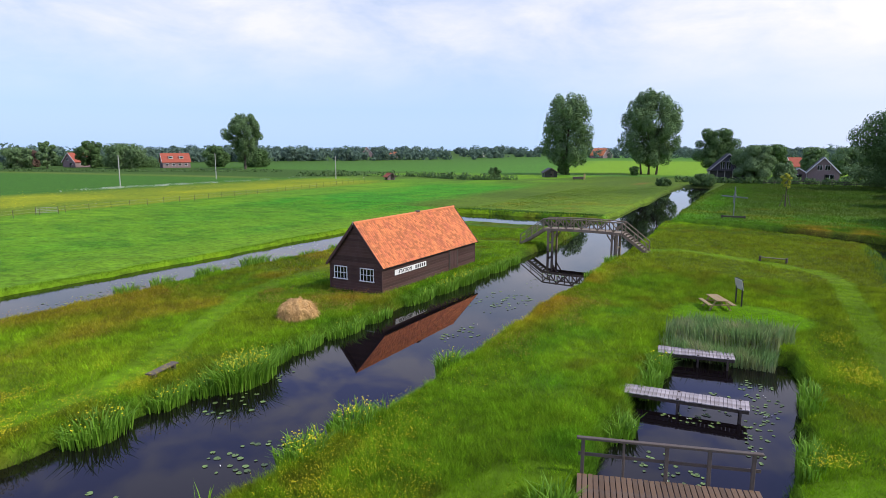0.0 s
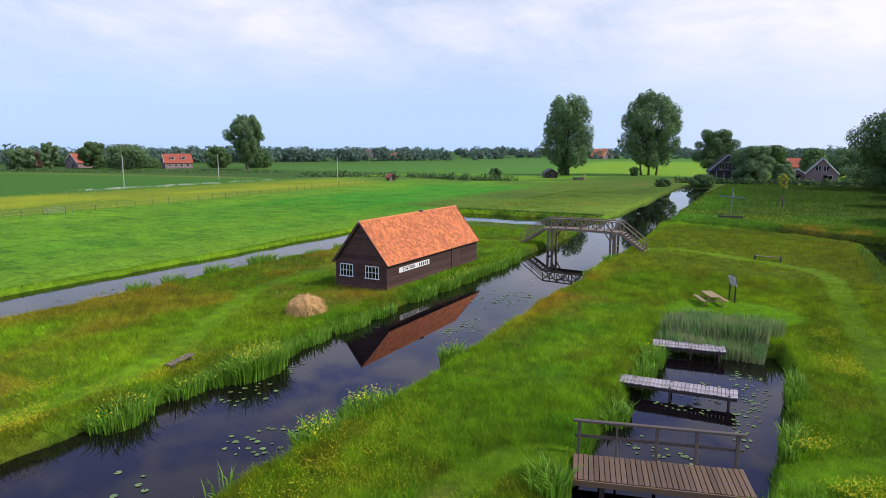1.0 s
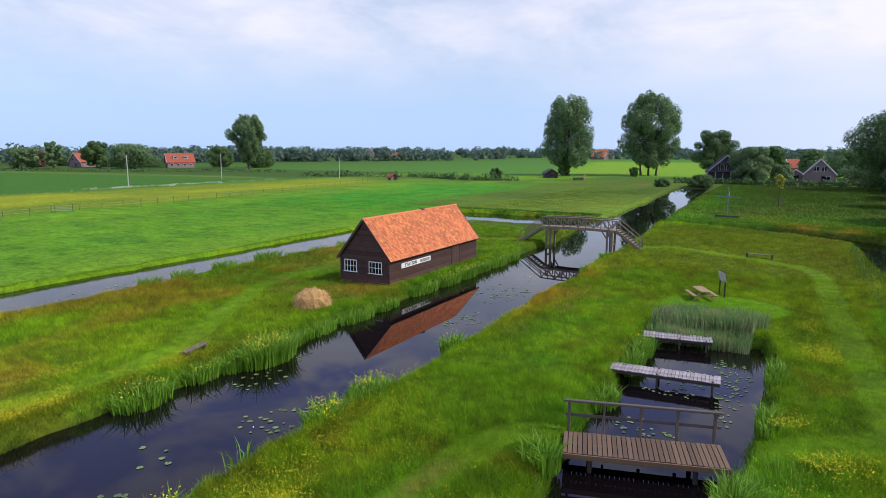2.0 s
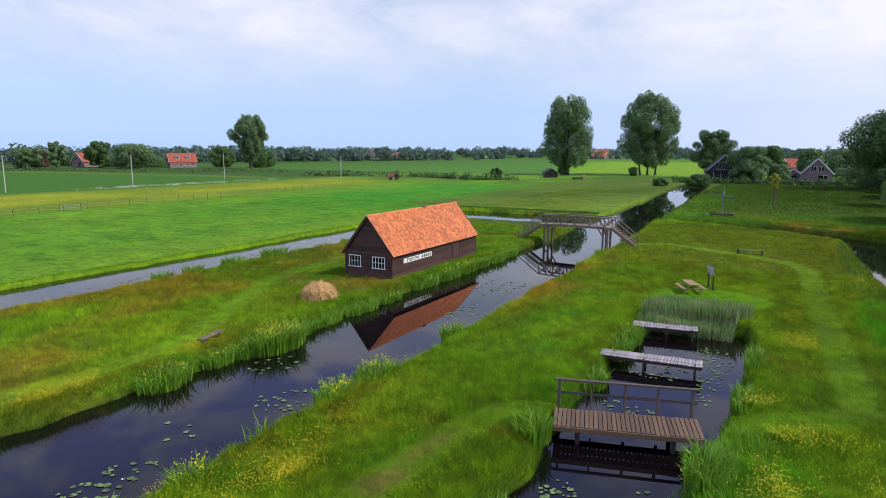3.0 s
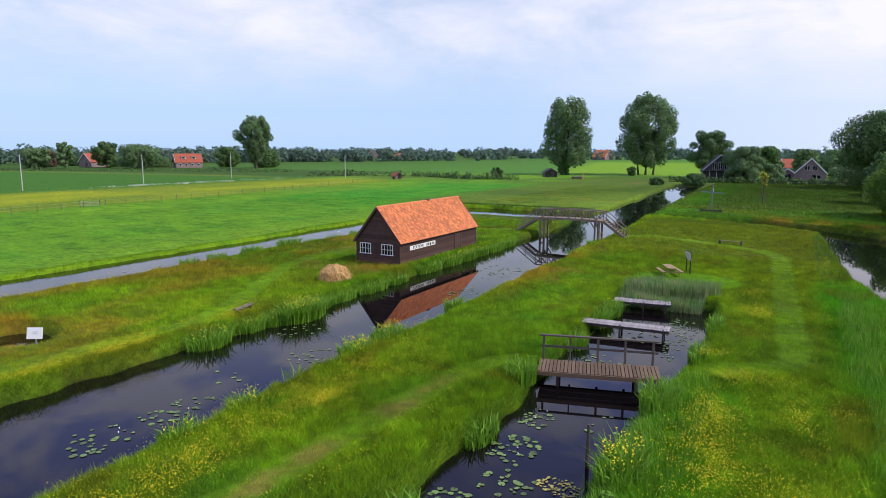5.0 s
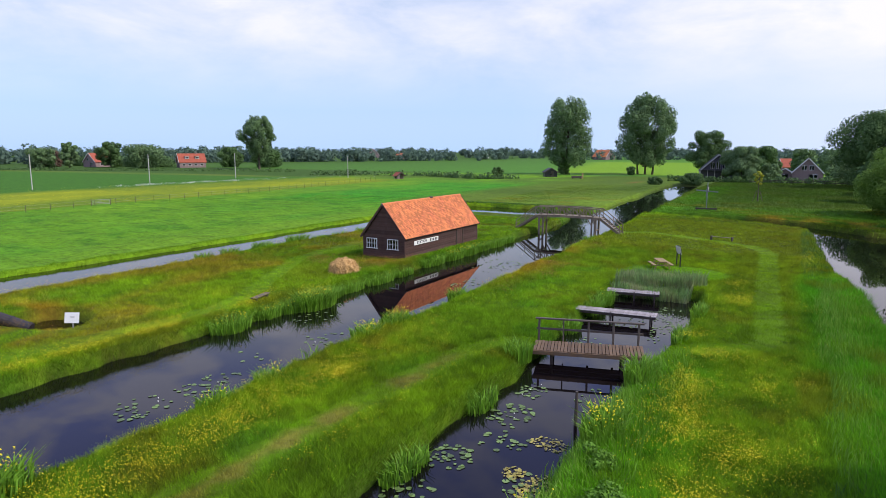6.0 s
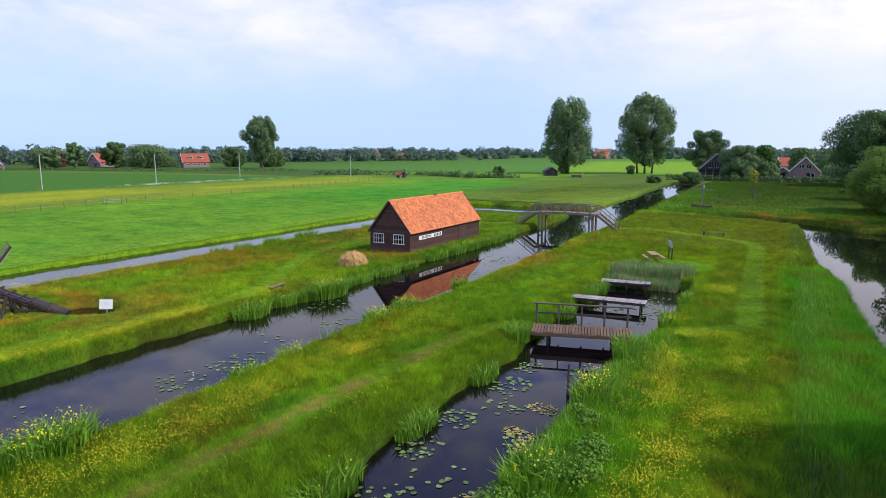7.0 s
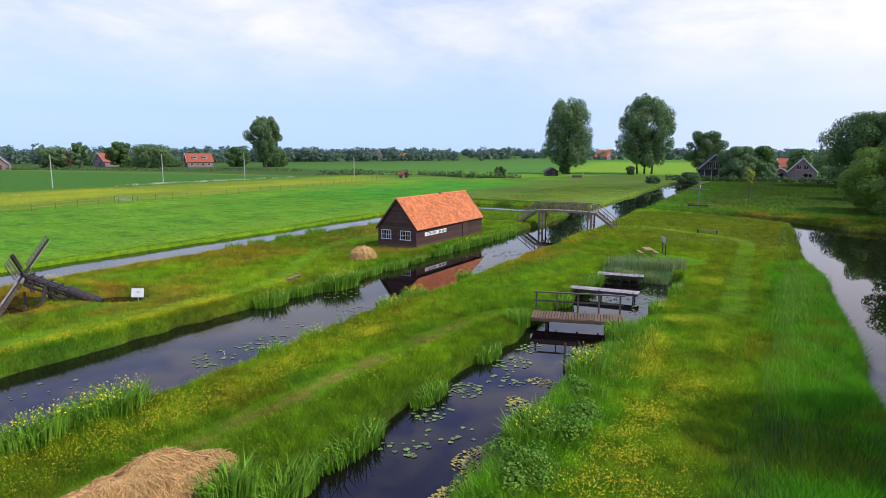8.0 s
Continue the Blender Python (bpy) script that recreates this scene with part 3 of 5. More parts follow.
def shed():
    ob = empty("barn", pose(0, 0, 0), "dark tarred wooden barn with orange tiled roof", "barn")
    part("frame", box((SW - .1, SL - .1, 2.2), pose(-SW / 2, SL / 2, EZ - 1.15), 0), M_BOARD, ob)
    nb = 10
    hb = (EZ + .05) / nb
    for i in range(nb):
        for s in (0, 1):
            x = .012 if s == 0 else -SW - .012
            bm = box((.03, SL, hb + .02), pose(x, SL / 2, hb * (i + .5) - .05, 0, 7 if s == 0 else -7, 0), .004)
            part("plank", bm, M_BOARD, ob)
    k = (RZ - EZ) / (SW / 2)
    for y in (-.012, SL + .012):
        z = -.05
        while z < RZ - .1:
            w = SW if z + .2 < EZ else max(.08, SW - 2 * (z + .2 - EZ) / k)
            part("plank", box((w, .03, .215), pose(-SW / 2, y, z + .1, 7 if y < 0 else -7, 0, 0), .004), M_BOARD, ob)
            z += .2
    for y in (.02, SL - .02):
        bm = bmesh.new()
        vs = [bm.verts.new((-SW / 2 + dx, y, z)) for dx, z in ((-SW / 2 + .03, EZ - .1), (SW / 2 - .03, EZ - .1), (0, RZ - .08))]
        bm.faces.new(vs)
        r = bmesh.ops.extrude_face_region(bm, geom=bm.faces[:])
        bmesh.ops.translate(bm, vec=(0, .06 if y < 1 else -.06, 0), verts=[v for v in r["geom"] if isinstance(v, bmesh.types.BMVert)])
        part("gable", bm, M_BOARD, ob)
    # pantiles: curved tiles in courses, one island each
    ang, slope = math.atan2(RZ - EZ, SW / 2), math.hypot(RZ - EZ, SW / 2) + .34
    n_c, n_r = 66, 18
    ly, lr = (SL + .36) / n_c, slope / n_r
    prof = [(-.5, .0), (-.36, .042), (-.15, .068), (.06, .042), (.25, .004), (.42, -.008), (.56, .014)]
    for s in (1, -1):
        rr = random.Random(5 + s)
        vs, fs = [], []
        for i in range(n_c):
            for j in range(n_r):
                o = len(vs)
                dz, dy, tl = rr.uniform(-.006, .006), rr.uniform(-.008, .008), rr.uniform(-.008, .012)
                for q, lift in ((0, .028), (1.12, -.006)):
                    for a, b in prof:
                        d = slope - (j + 1 - q) * lr
                        hz = b + lift + dz + (tl if q else 0)
                        d0 = slope - d
                        px = -SW / 2 + s * (d0 * math.cos(ang) + hz * math.sin(ang))
                        pz = RZ + .10 - d0 * math.sin(ang) + hz * math.cos(ang)
                        vs.append((px, -.18 + (i + .5 + a) * ly + dy, pz))
                m = len(prof)
                for a in range(m - 1):
                    fs.append((o + a, o + a + 1, o + m + a + 1, o + m + a))
        me = mesh_np("roof_tiles", np.array(vs), np.array(fs), M_TILE)
        piece("roof_tiles", me, ob, None, "orange clay pantiles, weathered")["kind"] = "stuff"
        ex = -SW / 2 + s * (slope / 2 * math.cos(ang) + .0)
        part("roof_boarding", box((slope - .06, SL + .30, .05), pose(ex, SL / 2, RZ + .045 - slope / 2 * math.sin(ang), 0, s * math.degrees(ang), 0), .004), M_DARKWOOD, ob)
        for y in (-.19, SL + .19):
            part("bargeboard", box((slope + .04, .035, .17), pose(ex, y, RZ + .07 - slope / 2 * math.sin(ang), 0, s * math.degrees(ang), 0), .005), M_BOARD, ob)
    for i in range(34):
        ln = (SL + .36) / 34
        bm = tube([(-SW / 2, -.18 + i * ln, RZ + .11), (-SW / 2, -.18 + (i + 1.08) * ln, RZ + .125)], [.085, .095], 8)
        part("ridge_tile", bm, M_TILE, ob)
    part("finial", box((.09, .06, .22), pose(-SW / 2, -.2, RZ + .12), .02), M_GREYWOOD, ob)
    part("roof_vent", box((.26, .5, .16), pose(-SW / 2, 7.9, RZ + .20), .05), M_DARKWOOD, ob)
    # windows in the gable: white frames, three by two panes
    for x0, x1 in ((-3.86, -2.76), (-1.71, -.59)):
        z0, z1 = .76, 1.60
        wx, cw = x1 - x0, (x0 + x1) / 2
        part("window_frame", box((wx, .05, .06), pose(cw, -.05, z1), .006), M_WHITE, ob)
        part("window_frame", box((wx + .12, .11, .055), pose(cw, -.065, z0), .006), M_WHITE, ob)
        for x in (x0 + .03, x1 - .03):
            part("window_frame", box((.06, .05, z1 - z0), pose(x, -.05, (z0 + z1) / 2), .006), M_WHITE, ob)
        for i in (1, 2, 3):
            part("glazing_bar", box((.032, .04, z1 - z0), pose(x0 + wx * i / 4, -.052, (z0 + z1) / 2), .004), M_WHITE, ob)
        part("glazing_bar", box((wx, .038, .032), pose(cw, -.052, (z0 + z1) / 2), .004), M_WHITE, ob)
        for i in range(4):
            for j in range(2):
                part("pane", box((wx / 4, .01, (z1 - z0) / 2), pose(x0 + wx * (i + .5) / 4, -.036, z0 + (z1 - z0) * (j + .5) / 2), 0), M_GLASS, ob)
    # plank door in the long wall
    dr = part("door", box((.05, 1.12, 1.62), pose(.035, 9.72, .88), .006), M_BOARD, ob, "dark plank door")
    for i in range(6):
        part("door_plank", box((.03, .17, 1.60), pose(.065, 9.24 + i * .186, .88), .006), M_BOARD, dr)
    part("door_post", box((.09, .10, 1.75), pose(.05, 9.08, .9), .006), M_DARKWOOD, ob)
    part("door_post", box((.09, .10, 1.75), pose(.05, 10.36, .9), .006), M_DARKWOOD, ob)
    part("corner_board", box((.10, .10, 1.95), pose(.0, .0, .92), .006), M_BOARD, ob)
    part("corner_board", box((.10, .10, 1.95), pose(-SW, .0, .92), .006), M_BOARD, ob)
    part("corner_board", box((.10, .10, 1.95), pose(0, SL, .92), .006), M_BOARD, ob)
    # name board: a white plank in a dark frame with black capitals
    nbd = part("name_board", box((.04, 4.1, .36), pose(.055, 3.5, 1.19), .006), M_WHITE, ob, "white name board with black capitals")
    cu = bpy.data.curves.new("lettering", "FONT")
    cu.body, cu.size, cu.align_x, cu.align_y = "STATION", .34, "CENTER", "CENTER"
    cu.space_character, cu.extrude, cu.offset = 1.22, .004, .012
    tx = new("lettering_source", cu)
    me = bpy.data.meshes.new_from_object(tx)
    bpy.data.objects.remove(tx)
    me.materials.clear()
    me.materials.append(M_BLACK)
    piece("lettering", me, nbd, pose(.078, 2.72, 1.19, 90, 0, 90), "black capital letters")
    for i in range(5):
        part("lettering_bar", box((.012, .15, .24), pose(.078, 4.12 + i * .29, 1.19), 0), M_BLACK, nbd)
    return ob


shed()


# ---- grass ----


def grass_field(name, label, x0, x1, y0, y1, dens, hgt, wid, seed, edge_only=False, fade=0.0):
    r = np.random.RandomState(seed)
    n = int((x1 - x0) * (y1 - y0) * dens)
    x, y = x0 + (x1 - x0) * r.rand(n), y0 + (y1 - y0) * r.rand(n)
    d = wet(x, y)
    keep = d < .22
    if edge_only:
        keep &= d > -1.0
    if fade:
        keep &= np.minimum.reduce([x - x0, x1 - x, y1 - y]) > fade * r.rand(n)
    keep &= ~((x > -SW - .1) & (x < .05) & (y > -.05) & (y < SL + .05))
    x, y, d = x[keep], y[keep], d[keep]
    mw = mown(x, y)
    clump = vnoise(x, y, .38)
    tuft = clump * .7 + vnoise(x, y, 2.2) * .6
    h = hgt * (.30 + .72 * tuft) * (.6 + .7 * r.rand(len(x))) * (1 - .64 * mw)
    h *= 1 + .70 * step(28.4, 29.8, x + 1.0 * (vnoise(x, y, 3) - .5) - np.clip((-12 - y) * .14, 0, .9)) * (1 - step(4, 12, y))
    h *= 1 - .85 * step(34, 38, y) * (1 - step(46, 48, y)) * (1 - step(0, 2, x)) * step(-16, -14, x)
    h *= 1 - .75 * (1 - step(-23, -22, x)) * (1 - .85 * step(-1.0, -.3, d))
    h *= 1 - .85 * (1 - step(.5, 1.3, seg_dist(x, y, [(-5.2, -26.2), (-9, -29.1)]) + .4 * (vnoise(x, y, .8) - .5)))
    h *= 1 - .45 * (1 - step(1.8, 4.2, np.minimum(np.hypot(x + 5.4, y + 26), np.hypot(x + 8, y + 31.6))))
    n = len(x)
    z = height(x, y) - .02
    a = r.rand(n) * 2 * math.pi
    w = wid * (.6 + .8 * r.rand(n))
    ux, uy = np.cos(a) * w, np.sin(a) * w
    la = r.rand(n) * 2 * math.pi
    ln = h * (.25 + .9 * r.rand(n))
    v = np.empty((n, 3, 3))
    v[:, 0] = np.c_[x - ux, y - uy, z]
    v[:, 1] = np.c_[x + ux, y + uy, z]
    v[:, 2] = np.c_[x + np.cos(la) * ln, y + np.sin(la) * ln, z + h]
    c = tint_at(x, y)
    wetm = (d > -.3) & (x > -12)
    c[wetm] = c[wetm] * .55 + .45 * np.array([.105, .215, .022])
    c *= ((.72 + .62 * r.rand(n)) * (.66 + .68 * clump))[:, None]
    c = np.repeat(c, 3, 0).reshape(n, 3, 3)
    me = mesh_np(name, v.reshape(-1, 3), np.arange(n * 3).reshape(n, 3), M_GRASS, c.reshape(-1, 3))
    return tagged(new(name, me), label, "grass", kind="stuff")


grass_field("meadow_grass", "tall green meadow grass beside the ditch", 9, 36.5, -46, -12, 760, .33, .0085, 21)
grass_field("meadow_grass", "tall meadow grass round the picnic table", 9, 34.5, -12, 18, 380, .29, .011, 22)
grass_field("meadow_grass", "meadow grass behind the bridge", 8, 34.5, 18, 56, 130, .24, .018, 23)
grass_field("meadow_grass", "rough meadow grass with reddish sorrel", -17, 3, -36, 2, 330, .28, .0115, 24)
grass_field("meadow_grass", "rough meadow grass behind the barn", -17, 3, 2, 50, 100, .25, .021, 25)
grass_field("bank_grass", "lush grass hanging over the water's edge", -1, 34.5, -46, 16, 260, .25, .013, 26, True)
grass_field("bank_grass", "grass hanging over the ditch bank", -25, -14, -36, 55, 260, .13, .015, 27, True)
grass_field("meadow_grass", "tall grass by the ditch behind the walk", 9, 36, -62, -46, 110, .36, .018, 34)
grass_field("meadow_grass", "rough grass on the barn strip", -17, 3, -62, -36, 70, .32, .02, 35)
grass_field("bank_grass", "rough grass on the east bank of the wide water", 36.8, 46, -50, 0, 60, .32, .022, 36)
grass_field("pasture_grass", "short grazed pasture grass", -75, -22, -35, 60, 26, .34, .022, 28)
grass_field("garden_grass", "rough grass of the garden beyond the ditch", 7, 42, 52, 158, 36, .30, .032, 29)
grass_field("garden_grass", "rough grass of the wooded north bank", 30, 62, 38, 56, 40, .34, .04, 33)
grass_field("rough_grass", "rough grass of the far canal bank", -45, 4, 52, 128, 24, .13, .034, 30, fade=22)


# ---- bridges and jetties ----
def plank_row(ob, n, length, width, thick, z, material, seed, gap=.012, name="plank", y0=0.0):
    """Cross planks along x, each its own piece; four shapes shared."""
    r = random.Random(seed)
    pw = length / n
    shapes = []
    for k in range(4):
        bm = box((pw - gap, width + r.uniform(-.03, .03), thick), pose(0, 0, 0), .005)
        me = bpy.data.meshes.new(name)
        bm.to_mesh(me)
        bm.free()
        me.materials.append(material)
        shapes.append(me)
    for i in range(n):
        piece(name, r.choice(shapes), ob, pose(-length / 2 + (i + .5) * pw, y0 + r.uniform(-.015, .015), z + r.uniform(-.005, .005), r.uniform(-.5, .5), r.uniform(-.6, .6), r.uniform(-.3, .3)))


def deck_bridge():
    ob = empty("footbridge", pose(20.6, -16.38, .20, 0, -.4, 16.5), "brown plank footbridge with one timber handrail over ditch", "bridge")
    L, W = 4.87, 1.52
    plank_row(ob, 32, L, W, .05, -.025, M_DECK, 3, .024)
    for y in (-.62, 0, .62):
        part("bearer", box((L - .1, .12, .18), pose(0, y, -.145), .01), M_DARKWOOD, ob)
    part("edge_board", box((L, .045, .17), pose(0, -W / 2 - .02, -.11), .006), M_DECK, ob)
    for x in (-1.6, 1.5):
        for y in (-.55, .55):
            part("pile", tube([(x, y, -1.6), (x, y, -.22)], [.08, .075], 8), M_DARKWOOD, ob)
    for x in (-2.28, -1.15, 0, 1.12, 2.24):
        w = .065 if x == -1.15 else .10
        part("rail_post", box((w, .09, 1.35), pose(x, W / 2 + .06, .40, 0, random.Random(int(x * 9)).uniform(-1, 1), 0), .01), M_RAIL, ob)
    part("handrail", beam((-2.45, W / 2 + .06, 1.06), (2.48, W / 2 + .06, 1.03), .13, .075, .012), M_RAIL, ob)
    part("mid_rail", beam((-2.40, W / 2 + .12, .55), (2.45, W / 2 + .12, .52), .035, .10), M_RAIL, ob)
    return ob


def jetty(cx, cy, L, W, rz, legs, z, label, seed):
    ob = empty("jetty", pose(cx, cy, z, 0, 0, rz), label, "jetty", "jetties in the pond")
    plank_row(ob, int(L / .145), L, W, .04, -.02, M_GREYWOOD, seed)
    for y in (-W / 2 + .1, W / 2 - .1):
        part("bearer", box((L - .04, .07, .15), pose(0, y, -.115), .008), M_DARKWOOD, ob)
    for x in legs:
        for y in (-W / 2 + .06, W / 2 - .06):
            part("pile", box((.09, .09, 1.3), pose(x, y, -.62), .012), M_DARKWOOD, ob)
        part("cross_beam", box((.08, W, .12), pose(x, 0, -.24), .008), M_DARKWOOD, ob)
    return ob


def hump_bridge():
    """A raised timber footbridge: level deck with trussed rails, stairs at both ends."""
    x0, x1, yc, hw, dz = 1.9, 9.45, 25.7, .72, 1.72
    ob = empty("arched_footbridge", pose(0, yc, 0), "raised weathered timber footbridge with stairs across canal", "bridge")
    n = 30
    xm, L = (x0 + x1) / 2, x1 - x0
    camber = .09

    def cam_z(x):
        return dz + camber * (1 - ((x - xm) / (L / 2)) ** 2)
    for i in range(n):
        x = x0 + (i + .5) * L / n
        part("plank", box((L / n - .015, hw * 2 - .1, .05), pose(x, 0, cam_z(x) - .025), .005), M_BRIDGE, ob)
    for s in (-1, 1):
        y = s * hw
        xs = [x0 + L * i / 10 for i in range(11)]
        for a, b in zip(xs, xs[1:]):
            part("girder", beam((a, y, cam_z(a) - .12), (b, y, cam_z(b) - .12), .12, .24), M_BRIDGE, ob)
            part("handrail", beam((a, y, cam_z(a) + .92), (b, y, cam_z(b) + .92), .20, .09), M_BRIDGE, ob)
        for i, a in enumerate(xs):
            part("rail_post", box((.09, .09, 1.0), pose(a, y, cam_z(a) + .42), .01), M_BRIDGE, ob)
            if i < 10:
                b = xs[i + 1]
                za, zb = (cam_z(a) + .05, cam_z(b) + .88) if i % 2 else (cam_z(a) + .88, cam_z(b) + .05)
                part("brace", beam((a, y + s * .05, za), (b, y + s * .05, zb), .06, .11), M_BRIDGE, ob)
        # stairs
        for e, xe, xf in ((0, x0, -.55), (1, x1, 11.75)):
            part("stringer", beam((xe, y, dz - .10), (xf, y, -.02), .07, .26), M_BRIDGE, ob)
            part("stair_rail", beam((xe, y, dz + .95), (xf, y, .92), .09, .08), M_BRIDGE, ob)
            part("stair_mid_rail", beam((xe, y, dz + .52), (xf, y, .48), .05, .07), M_BRIDGE, ob)
            for f in (.5, .97):
                part("stair_post", box((.09, .09, 1.0), pose(xe + (xf - xe) * f, y, (dz - .05) * (1 - f) + .46), .01), M_BRIDGE, ob)
        # trestle legs and struts
        for xl in (x0 + .45, x1 - .45):
            part("leg", box((.2, .2, 2.9), pose(xl, s * .62, .3, 0, 0, 0), .02), M_BRIDGE, ob)
            part("leg", box((.17, .17, 2.9), pose(xl + (.45 if xl < xm else -.45), s * .62, .3, 0, 0, 0), .02), M_BRIDGE, ob)
            d = 1 if xl < xm else -1
            part("strut", beam((xl + d * .45, s * .6, .75), (xl + d * .95, s * .6, dz - .22), .10, .10), M_BRIDGE, ob)
    for e, xe, xf in ((0, x0, -.55), (1, x1, 11.75)):
        for i in range(9):
            f = (i + .6) / 9
            part("stair_tread", box((.26, hw * 2 - .1, .045), pose(xe + (xf - xe) * f, 0, dz * (1 - f) - .02), .006), M_BRIDGE, ob)
    for xl in (x0 + .45, x1 - .45):
        part("tie_beam", box((.14, 1.5, .16), pose(xl, 0, .25), .012), M_BRIDGE, ob)
        part("cap_beam", box((.2, 1.7, .2), pose(xl + (.2 if xl < xm else -.2), 0, dz - .32), .012), M_BRIDGE, ob)
    return ob


deck_bridge()
jetty(19.50, -2.75, 3.3, 1.05, 9, (.1, 1.35), .06, "short grey plank jetty backed by reeds", 11)
jetty(19.75, -8.60, 4.7, .95, 5, (-.1, 2.05), .08, "grey weathered plank jetty on dark piles", 12)
hump_bridge()
part_post = empty("mooring_post", pose(22.15, -23.05, -1.2), "dark wooden post standing in the ditch", "post")
part("post", tube([(0, 0, 0), (.02, .01, 1.0), (.03, 0, 1.95)], [.07, .065, .05], 8), M_DARKWOOD, part_post)


# ---- seats, boards, heaps ----
def plank_bench(x, y, rz, L, label, ends=False):
    ob = empty("bench", pose(x, y, 0, 0, 0, rz), label, "bench")
    part("seat", box((L, .36, .05 if ends else .07), pose(0, 0, .36), .012), M_BENCH if ends else M_RAIL, ob)
    for s in (-1, 1):
        if ends:
            part("end_post", box((.14, .38, .50), pose(s * (L / 2 + .05), 0, .20), .015), M_DARKWOOD, ob, "dark end post")
            continue
        part("leg", box((.13, .32, .42), pose(s * (L / 2 - .22), 0, .14), .012), M_DARKWOOD, ob)
    return ob


plank_bench(0.5, -16.75, 104, 1.6, "low weathered plank bench in meadow grass")
plank_bench(21.9, 25.6, -8, 1.9, "low mossy plank bench with dark end posts", True)


def picnic_table(x, y, rz):
    ob = empty("picnic_table", pose(x, y, .02, 0, 0, rz), "pale wooden picnic table with attached benches on grass", "picnic table")
    for i in range(5):
        part("top_board", box((1.85, .135, .04), pose(0, -.29 + i * .145, .745), .008), M_PICNIC, ob)
    for s in (-1, 1):
        for j in (0, 1):
            part("seat_board", box((1.85, .125, .04), pose(0, s * (.66 + j * .135), .455), .008), M_PICNIC, ob)
        part("top_brace", box((.045, .68, .09), pose(s * .62, 0, .68), .006), M_PICNIC, ob)
        part("seat_brace", box((.045, 1.62, .09), pose(s * .62, 0, .39), .006), M_PICNIC, ob)
        for q in (-1, 1):
            part("leg", beam((s * .57, q * .26, .72), (s * .57, q * .66, .0), .045, .10), M_PICNIC, ob)
    return ob


picnic_table(19.45, 6.65, -64).scale = (.95, .92, .88)


def info_board():
    ob = empty("info_board", pose(20.52, 8.2, 0, 0, 0, -61), "pale information board on two black posts", "sign")
    for s in (-1, 1):
        part("post", box((.075, .075, 1.5), pose(s * .38, 0, .72), .008), M_BLACK, ob)
    pn = part("panel", box((.95, .035, .62), pose(0, -.05, 1.32, 12, 0, 0), .006), M_POLE, ob, "pale printed panel")
    part("panel_frame", box((1.0, .03, .05), pose(0, -.02, 1.64, 12, 0, 0), .006), M_BLACK, ob)
    for i in range(4):
        part("text_bar", box((.70 - .12 * (i % 2), .004, .06), pose(-.06, -.062 - .018 * (1 - i), 1.46 - i * .085, 12, 0, 0), 0), M_SLATE, pn)
    return ob


info_board()


def white_sign():
    ob = empty("white_sign", pose(-3.3, -25.9, 0, 0, 0, 28), "small white sign board on a post in grass", "sign")
    part("post", box((.06, .06, .9), pose(0, .03, .3), .006), M_POLE, ob)
    pn = part("panel", box((.74, .025, .54), pose(0, -.02, .62, -14, 0, 2), .006), M_WHITE, ob)
    for i in range(3):
        part("text_bar", box((.24 - .05 * i, .004, .02), pose(.05, -.055 + .015 * i, .70 - i * .06, -14, 0, 2), 0), M_POLE, pn)
    return ob


white_sign()


def heap(x, y, rz, lx, ly, h, label, seed, n_straw):
    """A heap of cut reed: a lumpy body and loose stalks."""
    ob = empty("reed_heap", pose(x, y, 0, 0, 0, rz), label, "hay heap")
    bm = bmesh.new()
    bmesh.ops.create_uvsphere(bm, u_segments=48, v_segments=28, radius=1)
    r = np.random.RandomState(seed)

    def lump(p):
        return 1 + noise.noise(p * 2.2 + Vector((seed, 0, 0))) * .20 + noise.noise(p * 5 + Vector((0, seed, 0))) * .10
    for v in bm.verts:
        p = Vector(v.co)
        k = lump(p)
        sq = abs(p.z) ** .75 * (1 if p.z > 0 else -1)
        v.co = (p.x * lx / 2 * k, p.y * ly / 2 * k, max(-.1, sq * h * k))
    part("heap_body", bm, M_HAY, ob)
    m = n_straw
    u, a = r.rand(m), r.rand(m) * 2 * math.pi
    el = np.arcsin(u ** .9)
    p = np.c_[np.cos(el) * np.cos(a) * lx / 2, np.cos(el) * np.sin(a) * ly / 2, np.sin(el) ** .75 * h] * (1.0 + .05 * r.rand(m))[:, None]
    p *= np.array([lump(Vector(q)) for q in np.c_[np.cos(el) * np.cos(a), np.cos(el) * np.sin(a), np.sin(el)]])[:, None]
    d = np.c_[r.normal(size=(m, 2)) * .7, -.75 + .3 * r.normal(size=m)]
    d += .45 * np.c_[np.cos(a), np.sin(a), np.zeros(m)]
    d /= np.linalg.norm(d, axis=1)[:, None]
    ln = (.10 + .22 * r.rand(m))[:, None]
    sd = np.cross(d, r.normal(size=(m, 3)))
    sd = sd / np.linalg.norm(sd, axis=1)[:, None] * .008
    vv = np.stack([p - sd, p + sd, p + sd * .6 + d * ln, p - sd * .6 + d * ln], 1)
    st = piece("straw", mesh_np("straw", vv.reshape(-1, 3), np.arange(m * 4).reshape(m, 4), M_HAY), ob)
    st["kind"] = "stuff"
    return ob


heap(-.75, -7.2, 20, 2.05, 1.95, 1.08, "rounded heap of dry straw-coloured cut reed", 3, 3500)
heap(16.8, -39.7, 88, 5.0, 1.85, 1.2, "long heap of golden cut reed on the bank", 8, 26000)


